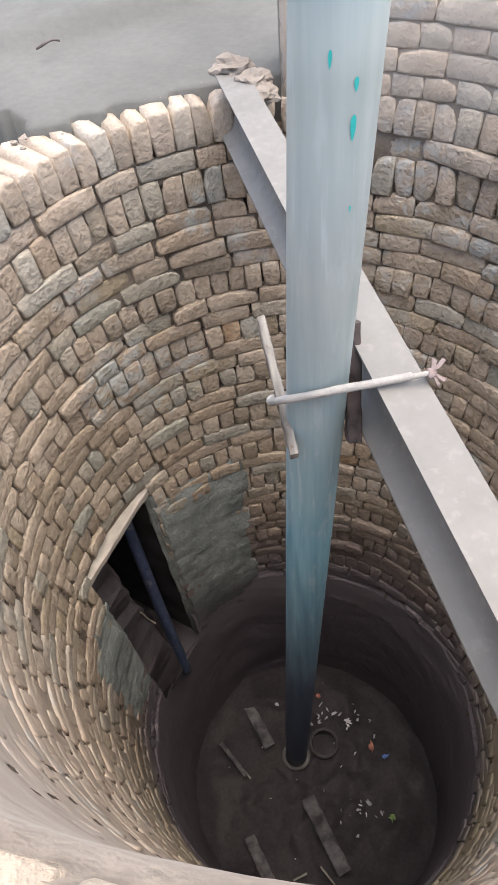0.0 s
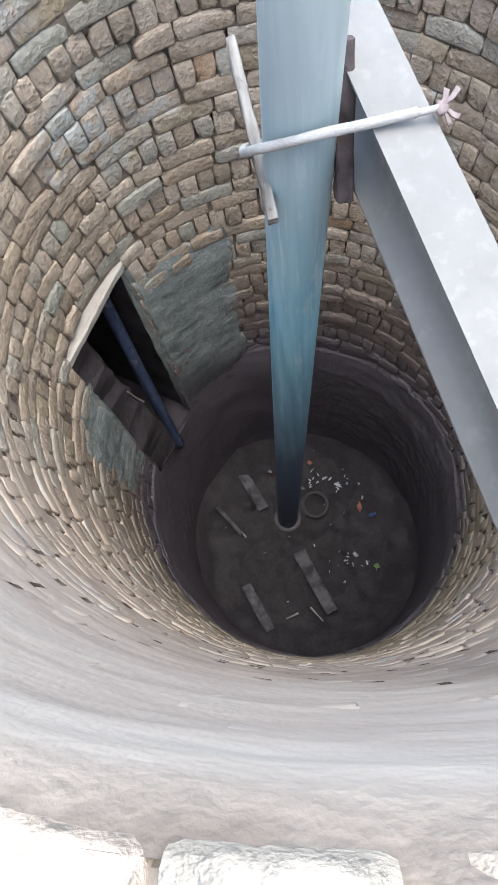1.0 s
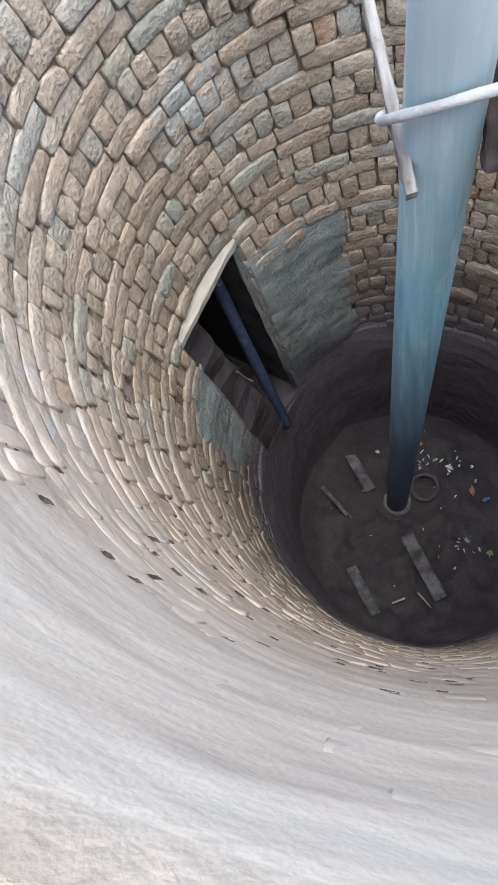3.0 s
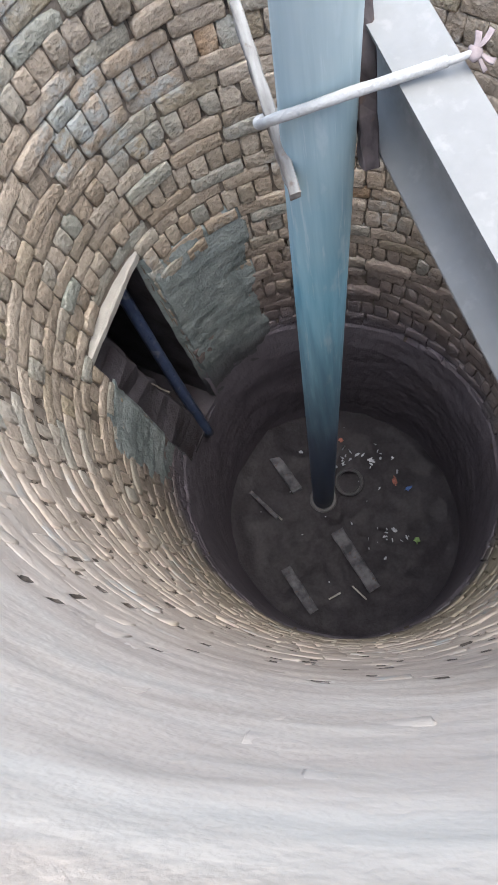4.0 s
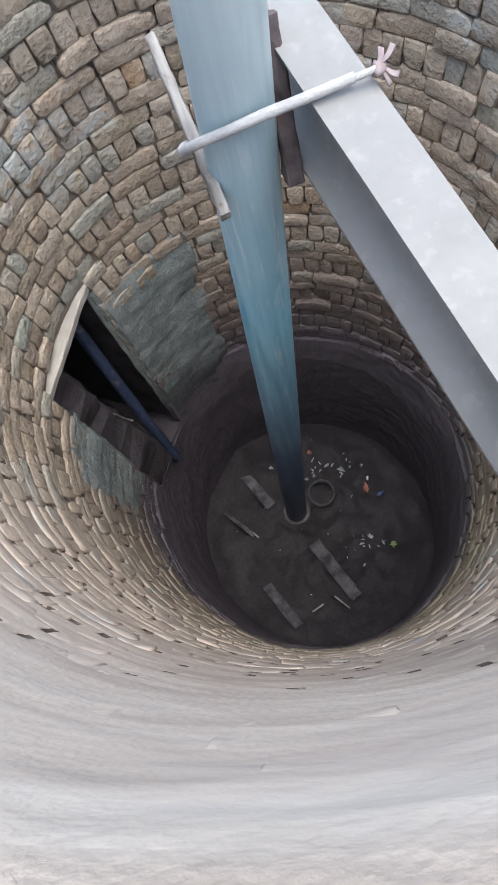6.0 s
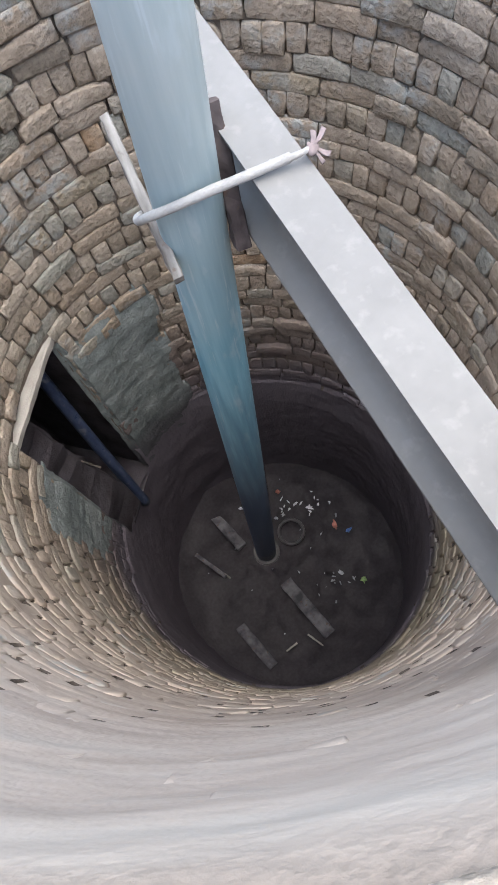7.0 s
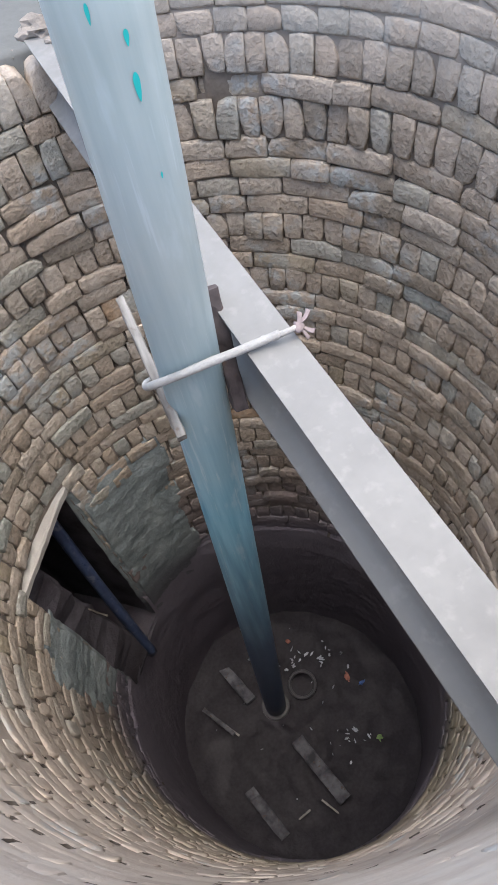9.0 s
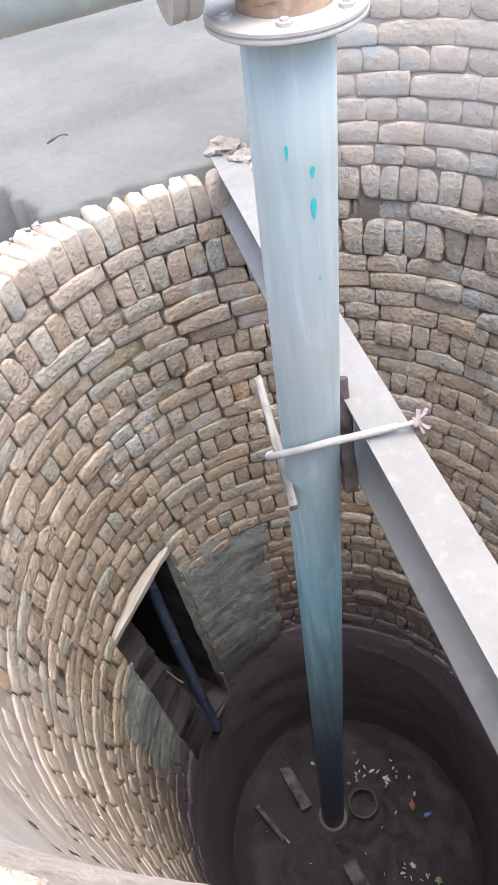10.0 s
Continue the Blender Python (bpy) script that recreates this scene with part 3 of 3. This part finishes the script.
riser = tagged(new("riser_pipe"), "pale blue painted pipe standing upright in the well", "pipe")
riser.matrix_basis = REST[riser] = axis_pose(-3.6)
long = axis.length
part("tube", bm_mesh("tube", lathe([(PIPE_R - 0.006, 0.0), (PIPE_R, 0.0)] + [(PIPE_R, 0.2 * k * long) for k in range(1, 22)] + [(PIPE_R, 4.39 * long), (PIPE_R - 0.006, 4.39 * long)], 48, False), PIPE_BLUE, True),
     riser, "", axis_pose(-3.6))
part("foot_ring", bm_mesh("foot_ring", lathe([(PIPE_R - 0.002, 0.0), (0.084, 0.0), (0.088, 0.004), (0.088, 0.022), (0.084, 0.026), (PIPE_R - 0.002, 0.026)], 40, False), RUBBER), riser, "dull grey ring round the pipe's foot", axis_pose(-3.6))
FL = 0.793
flange = part("flange", bm_mesh("flange", lathe([(0.03, 0.0), (0.106, 0.0), (0.110, 0.003), (0.110, 0.006), (0.107, 0.008), (0.110, 0.011), (0.110, 0.015), (0.106, 0.018), (0.03, 0.018)], 56), FLANGE),
              riser, "round bolted flange, dusty white", axis_pose(FL))
for k in range(6):
    a = radians(20 + 60 * k)
    bolt = lathe([(0.011, 0.0), (0.011, 0.006), (0.006, 0.0065), (0.006, 0.009), (0.004, 0.010)], 6)
    part("bolt", bm_mesh("bolt", bolt, FLANGE), flange, "", axis_pose(FL + 0.017) @ Matrix.Translation((0.090 * math.cos(a), 0.090 * math.sin(a), 0)))
# elbow turning to the side
top = foot + axis * (FL + 0.015)
side = Vector((-0.985, -0.17, 0.0)).normalized()
bend = [top, top + Vector((0, 0, 0.03)), top + Vector((0, 0, 0.065)) + side * 0.02, top + Vector((0, 0, 0.102)) + side * 0.07, top + Vector((0, 0, 0.114)) + side * 0.13]
part("elbow", bm_mesh("elbow", tube(bend, 0.066, 24), RUST, True), riser, "rust-brown cast iron elbow")
side_flange = lathe([(0.03, 0.0), (0.098, 0.0), (0.100, 0.004), (0.100, 0.018), (0.096, 0.020), (0.098, 0.022), (0.100, 0.026), (0.100, 0.040), (0.03, 0.042)], 40)
end = bend[-1]
part("side_flange", bm_mesh("side_flange", side_flange, FLANGE), riser, "worn flange at the elbow's outlet",
     Matrix.Translation(end - side * 0.01) @ side.to_track_quat("Z", "Y").to_matrix().to_4x4())
part("delivery_tube", bm_mesh("delivery_tube", tube([end + side * 0.02, end + side * 0.8, end + side * 2.4], PIPE_R, 24), PIPE_BLUE, True), riser)
# drips of turquoise paint on the tube
for z, a, w, h in [(0.637, -108, 0.0026, 0.012), (0.603, -76, 0.0034, 0.010), (0.543, -76, 0.0045, 0.019), (0.412, -71, 0.0016, 0.006)]:
    verts, faces = [], []
    for j in range(9):
        v = j / 8
        half = w * math.sin(math.pi * (0.08 + 0.9 * v ** 0.7)) ** 0.8
        for i in range(5):
            t = radians(a) + half * (i / 2 - 1) / PIPE_R
            rr = PIPE_R + 0.0012
            verts.append((rr * math.cos(t), rr * math.sin(t), (0.5 - v) * 2 * h))
    for j in range(8):
        for i in range(4):
            faces.append((j * 5 + i, j * 5 + i + 1, (j + 1) * 5 + i + 1, (j + 1) * 5 + i))
    part("paint_drip", mesh_of("paint_drip", verts, faces, TURQUOISE), riser, "turquoise drip of paint", axis_pose(z))

# ---- clamp: two pieces of wood and a hose tied round pipe and beam ----
tagged(part("wooden_strip", bm_mesh("wooden_strip", stick((-0.082, 0.135, -0.112), (-0.058, -0.235, -0.19), 0.022, 0.026, 0.004, 18), WOOD)),
       "weathered grey wooden strip tied against the pipe", "wooden strip")
tagged(part("wooden_wedge", bm_mesh("wooden_wedge", stick((0.098, -0.075, 0.035), (0.083, -0.195, -0.215), 0.032, 0.030, 0.005, 12, (0, 1, 0)), DARK_WOOD)),
       "dark damp wooden wedge between pipe and beam", "wooden wedge")
tie = tagged(new("tie"), "dirty white hose tied round pipe and beam with pink cloth", "tie")
tie.matrix_basis = REST[tie] = Matrix.Translation((0.05, -0.22, 0.0))

part("hose", bm_mesh("hose", tube([(0.03, -0.06, -0.182), (-0.05, -0.064, -0.178), (-0.088, -0.085, -0.160), (-0.091, -0.12, -0.130), (-0.072, -0.19, -0.047), (-0.03, -0.217, -0.014), (0.0, -0.226, -0.001), (0.05, -0.230, 0.008), (0.1, -0.231, 0.011), (0.185, -0.232, 0.018)], 0.0088, 14, 0.08), ROPE, True), tie)
part("cord", bm_mesh("cord", tube([(0.15, -0.226, 0.014), (0.19, -0.235, 0.02), (0.222, -0.232, 0.02)], 0.007, 10, 0.3), ROPE, True), tie)
kn = lump(0.010, (1.0, 1.4, 1.1), 0.7, 4)
km = bm_mesh("knot", kn, PINK, True)
km.transform(Matrix.Translation((0.224, -0.232, 0.018)))
part("knot", km, tie, "pink cloth knot")
for tip in [(0.252, -0.214, 0.034), (0.25, -0.247, 0.012), (0.236, -0.208, 0.03), (0.236, -0.256, 0.004)]:
    part("cloth_end", bm_mesh("cloth_end", stick((0.222, -0.232, 0.02), tip, 0.009, 0.004, 0.006, 6), PINK, True), tie)

# ---- rubbish on the well floor ----
def plank(a, b, w):
    z = FLOOR_Z + 0.06
    tagged(part("plank", bm_mesh("plank", stick((*a, z), (*b, z + 0.02), w, 0.04, 0.008, 12), PLANK)), "sodden grey plank lying in black mud", "plank", "planks on the well floor")


plank((-0.50, 0.60), (-0.345, 0.22), 0.085)
plank((-0.12, -0.16), (0.06, -0.66), 0.10)
plank((-0.575, -0.36), (-0.43, -0.73), 0.08)
plank((-0.72, 0.30), (-0.55, 0.04), 0.03)
for (x, y, r, tilt) in [(0.07, 0.20, 0.10, 0.1)]:
    ring = bmesh.new()
    n1, n2 = 36, 8
    vs = [[ring.verts.new(((r + 0.013 * math.cos(2 * math.pi * j / n2)) * math.cos(2 * math.pi * i / n1), (r + 0.013 * math.cos(2 * math.pi * j / n2)) * math.sin(2 * math.pi * i / n1),
                           0.013 * math.sin(2 * math.pi * j / n2))) for j in range(n2)] for i in range(n1)]
    for i in range(n1):
        for j in range(n2):
            ring.faces.new((vs[i][j], vs[(i + 1) % n1][j], vs[(i + 1) % n1][(j + 1) % n2], vs[i][(j + 1) % n2]))
    tagged(part("rubber_ring", bm_mesh("rubber_ring", ring, RUBBER, True), None, "", Matrix.Translation((x, y, FLOOR_Z + 0.05)) @ Matrix.Rotation(tilt, 4, "X")),
           "grey rubber ring lying in the mud", "ring", "rings on the well floor")


def scrap(x, y, size, material, label, seed):
    """A crumpled piece of plastic film."""
    rnd = random.Random(seed)
    bm = lump(size * 0.6, (rnd.uniform(0.8, 1.8), rnd.uniform(0.4, 0.9), rnd.uniform(0.25, 0.6)), 1.1, seed % 97, 2)
    for v in bm.verts:
        v.co += noise.noise_vector(v.co / size * 4 + Vector((seed % 31, 0, 0))) * size * 0.35
    m = Matrix.Translation((x, y, FLOOR_Z + 0.04)) @ Matrix.Rotation(rnd.uniform(0, 6.28), 4, "Z") @ Matrix.Rotation(rnd.uniform(-0.5, 0.5), 4, "X")
    tagged(part("plastic_scrap", bm_mesh("plastic_scrap", bm, material), None, "", m), label, "litter", "litter on the well floor")


rnd = random.Random(11)
W_, SHINE = "wet crumpled scrap of clear plastic in mud", FOIL
for x, y, s in [(0.10, 0.70, 0.03), (0.14, 0.66, 0.02), (-0.31, 0.69, 0.018), (-0.25, 0.54, 0.025)]:
    scrap(x, y, s, FOIL, W_, rnd.randint(0, 999))
for k in range(14):
    scrap(0.05 + rnd.gauss(0, 0.07), 0.41 + rnd.gauss(0, 0.05), rnd.uniform(0.008, 0.026), FOIL, W_, rnd.randint(0, 999))
for k in range(14):
    scrap(0.30 + rnd.gauss(0, 0.09), 0.33 + rnd.gauss(0, 0.06), rnd.uniform(0.008, 0.022), FOIL, W_, rnd.randint(0, 999))
for k in range(12):
    scrap(0.18 + rnd.gauss(0, 0.11), -0.29 + rnd.gauss(0, 0.05), rnd.uniform(0.008, 0.02), FOIL, W_, rnd.randint(0, 999))
for k in range(16):
    a, r = rnd.uniform(0, 6.28), rnd.uniform(0.1, 0.72)
    scrap(-0.1 + r * math.cos(a), -0.1 + r * math.sin(a), rnd.uniform(0.007, 0.016), FOIL, W_, rnd.randint(0, 999))
scrap(0.09, 0.56, 0.028, RED_FOIL, "faded red plastic scrap in mud", 5)
scrap(0.42, 0.12, 0.035, RED_FOIL, "faded red plastic scrap in mud", 6)
scrap(0.506, 0.046, 0.045, BLUE_FOIL, "small blue plastic bag in mud", 7)
scrap(0.47, -0.362, 0.045, GREEN_FOIL, "crumpled green and white wrapper in mud", 8)
scrap(0.32, -0.25, 0.035, FOIL, W_, 9)
for a, b in [((-0.10, -0.60), (-0.02, -0.72)), ((-0.66, 0.22), (-0.52, 0.02)), ((-0.30, -0.66), (-0.2, -0.63))]:
    tagged(part("twig", bm_mesh("twig", tube([(*a, FLOOR_Z + 0.07), (*b, FLOOR_Z + 0.07)], 0.007, 6, 0.4), LINTEL)), "thin pale twig lying in mud", "twig", "twigs on the well floor")

# rubble in the hollow behind the rim
for k in range(14):
    x, y = -0.98 + rnd.uniform(-0.12, 0.2), 1.12 + rnd.uniform(-0.2, 0.3)
    tagged(part("rubble_stone", bm_mesh("rubble_stone", lump(rnd.uniform(0.02, 0.05), (1.2, 1, 0.8), 0.5, k, 1), GREEN_PLASTER), None, "", Matrix.Translation((x, y, -0.44))),
           "grey lump of rubble in the hollow", "rubble", "rubble behind the rim")
for k in range(24):
    th = rnd.uniform(radians(97), radians(150))
    out = rnd.uniform(0.10, 0.2)
    p = on_wall(th, -0.078, out)
    tagged(part("mortar_crumb", bm_mesh("mortar_crumb", lump(rnd.uniform(0.005, 0.013), (1.2, 1, 0.7), 0.5, k + 50, 1), LUMPS), None, "", Matrix.Translation(p)),
           "crumb of lime mortar on the rim", "mortar crumb", "mortar crumbs on the rim")


# ---- twig on the apron ----
tagged(part("twig", bm_mesh("twig", tube([(-0.721, 1.627, -0.02), (-0.669, 1.660, -0.012), (-0.637, 1.670, -0.02)], 0.004, 6, 0.4), DARK_WOOD)), "thin dark twig lying on the cement apron", "twig")


# ---- bricks ----
def brick_shape(w, h, d, seed):
    """Verts and faces of one worn brick: x along the wall, y into it, z up; the face is at y = 0."""
    rnd = random.Random(seed)
    ring = [(-1, -1), (0, -1), (1, -1), (1, 0), (1, 1), (0, 1), (-1, 1), (-1, 0)]
    chip = rnd.randrange(4) * 2
    verts, n = [], 8
    outline = []
    for k, (u, v) in enumerate(ring):
        corner = rnd.uniform(0.0, 0.0045) + (0.010 if k == chip and rnd.random() < 0.5 else 0.0) if u and v else rnd.uniform(-0.004, 0.002)
        outline.append((u * (w / 2 - corner), v * (h / 2 - corner)))
    tilt_x, tilt_z = rnd.uniform(-0.03, 0.03), rnd.uniform(-0.05, 0.05)
    for inset, y, wob in ((0.0, d, 0.0), (0.0, 0.009, 0.0018), (0.0022, 0.0022, 0.0012), (0.0085, 0.0, 0.0016)):
        for (x, z) in outline:
            sx, sz = 1 - inset / (0.5 * w), 1 - inset / (0.5 * h)
            verts.append((x * sx + rnd.uniform(-1, 1) * 0.0012, y + rnd.uniform(-1, 1) * wob - x * x / 2.1 + (x * tilt_x + z * tilt_z if y < 0.02 else 0.0), z * sz + rnd.uniform(-1, 1) * 0.0012))
    faces = []
    for r in (0, n, 2 * n):
        for k in range(n):
            faces.append((r + n + k, r + n + (k + 1) % n, r + (k + 1) % n, r + k))
    # the face in two halves, so that a long brick follows the curve
    faces.append(tuple(3 * n + k for k in (1, 5, 4, 3, 2)))
    faces.append(tuple(3 * n + k for k in (1, 0, 7, 6, 5)))
    return verts, faces


FULL = 2 * math.pi
KINDS = {"rowlock": (0.074, 0.110, 0.22), "stretcher": (0.228, 0.066, 0.22), "header": (0.112, 0.066, 0.22), "cap": (0.072, 0.118, 0.235)}
SHAPES = {k: [brick_shape(*KINDS[k], 31 * i + len(k)) for i in range(14)] for k in KINDS}
BRICK_MESHES = {k: [mesh_of("brick", v, f, BRICK, True) for v, f in SHAPES[k]] for k in KINDS}
LAID = random.Random(5)


def courses_down():
    """Courses below the rim course: kind, top and height."""
    out, z, i = [], -0.213, 0
    plan = ["stretcher", "rowlock", "stretcher", "stretcher", "stretcher", "stretcher"] + ["rowlock", "stretcher", "stretcher"] * 12
    for k in plan:
        h = 0.072 if k == "stretcher" else (0.134 if i == 1 else 0.106)
        if z - h < -3.75:
            break
        out.append((k, z, h))
        z -= h
        i += 1
    return out


def wall_pose(th, z, out):
    """A pose on the wall, leaning and turned as the wall is there."""
    along = (on_wall(th - 0.02, z) - on_wall(th + 0.02, z)).normalized()
    up = (on_wall(th, z + 0.03) - on_wall(th, z - 0.03)).normalized()
    into = up.cross(along).normalized()
    up = along.cross(into)
    p = on_wall(th, z) + into * out
    return Matrix(((along.x, into.x, up.x, p.x), (along.y, into.y, up.y, p.y), (along.z, into.z, up.z, p.z), (0, 0, 0, 1)))


def lay(kind, top, high, a0, a1, place):
    """Fills one course from angle a0 to a1 with bricks of uneven length; place(pose, kind, angle, middle height) takes each."""
    mid = top - high / 2
    w, h, _ = KINDS[kind]
    r = radius_at(mid, 0.5 * (a0 + a1))
    a = a0 + LAID.uniform(0, 0.4) * w / r if a1 - a0 > 6 else a0
    limit = a + (a1 - a0)
    while a < limit - 0.01:
        long_ = w * LAID.uniform(0.86, 1.12)
        if kind == "stretcher" and LAID.random() < 0.38:
            long_ *= LAID.uniform(0.5, 0.75)
        step = (long_ + 0.0005 + (0.006 if LAID.random() < 0.12 else 0.0)) / r
        if a + step > limit:
            long_ = (limit - a) * r - 0.004
            if long_ < 0.03:
                break
            step = limit - a
        lo, hi = a, a + step
        if OPEN_BOTTOM - 0.03 < mid < OPEN_TOP + 0.03:
            lo = OPEN_TO if OPEN_FROM < lo < OPEN_TO else lo
            hi = OPEN_FROM if OPEN_FROM < hi < OPEN_TO else hi
            if hi < lo + 0.02:
                a += step
                continue
            long_ = (hi - lo) * r - 0.004
        th = (lo + hi) / 2
        f = flush(th, mid)
        if mid < mud_top(th):
            a += step
            continue
        proud = LAID.gauss(0.0, 0.0055) * (1 - 0.8 * f) * (1.0 if mid < -0.2 or is_low(th) else 0.5) + (0.0016 if mid < -0.9 else 0.0042 if mid < -0.2 else 0.006 if f > 0.9 else 0.0) * max(f - 0.72, 0.0) / 0.28 - (0.0025 if mid > -0.2 and f < 0.9 else 0.0) + (0.014 if mid > PARAPET_Z - 0.06 else 0.0)
        gap = LAID.random() < (0.42 - 0.1 * f if mid < -0.75 else 0.28 if mid < -0.2 else 0.015 if mid < 0.4 and f < 0.85 else 0.0)
        if gap and f > 0.45:
            long_ -= 0.017
            th -= 0.0085 / r
        m = (Matrix.Translation((0, 0, LAID.uniform(-0.003, 0.003))) @ wall_pose(th, mid, proud) @ Matrix.Rotation(LAID.gauss(0, 0.025) * (1 - 0.93 * f), 4, "Z")
             @ Matrix.Rotation(LAID.gauss(0, 0.022), 4, "Y") @ Matrix.Diagonal((long_ / w, 1, (high + 0.002) / h * LAID.uniform(0.96, 1.03), 1)))
        if not in_beam_notch(th, mid):
            place(m, kind, th % (2 * math.pi), mid)
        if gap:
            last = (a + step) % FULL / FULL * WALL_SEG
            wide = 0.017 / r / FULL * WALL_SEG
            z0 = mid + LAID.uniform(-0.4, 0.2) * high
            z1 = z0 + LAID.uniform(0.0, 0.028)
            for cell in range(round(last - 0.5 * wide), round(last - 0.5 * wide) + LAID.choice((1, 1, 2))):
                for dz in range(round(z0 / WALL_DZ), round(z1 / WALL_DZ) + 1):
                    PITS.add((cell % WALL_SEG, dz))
        a += step


class Bed:
    """Collects bricks: those in a stretch of the wall become parts, the rest one joined mesh."""

    def __init__(self, parent, near, most=300):
        self.parent, self.near, self.most, self.count = parent, near, most, 0
        self.verts, self.faces = [], []

    def __call__(self, m, kind, th, z):
        i = LAID.randrange(14)
        if self.count < self.most and self.near(th, z):
            self.count += 1
            ob = new("brick", BRICK_MESHES[kind][i])
            ob.matrix_world = m
            ob.parent = self.parent
            return
        v, f = SHAPES[kind][i]
        n = len(self.verts)
        self.verts += [m @ Vector(p) for p in v]
        self.faces += [tuple(n + k for k in q) for q in f]

    def finish(self, label):
        if self.verts:
            ob = part("bricks", mesh_of("bricks", self.verts, self.faces, BRICK, True), self.parent, label)
            ob["kind"] = "stuff"


bed = Bed(well_wall, lambda th, z: radians(20) < th < radians(150) and z > -0.75)
lay("cap", RIM_Z + 0.02, 0.142, LOW_FROM + 0.03, LOW_TO, bed)
lay("rowlock", RIM_Z, 0.118, LOW_TO, LOW_FROM + 0.03 + FULL, bed)
for kind_, top_, high_ in courses_down():
    lay(kind_, top_, high_, 0.0, FULL, bed)
bed.finish("weathered buff bricks with open joints")
bed = Bed(parapet, lambda th, z: th < radians(88) or th > radians(225))
for i in range(9):
    top_ = PARAPET_Z - 0.0725 * i
    lay("header" if i == 0 or i % 2 == 0 else "stretcher", top_, 0.0725, LOW_TO + 0.02 * (i % 2), LOW_FROM + FULL - 0.03 * (i % 2), bed)
bed.finish("flush-pointed pale bricks")
well_wall.data = build_backing()
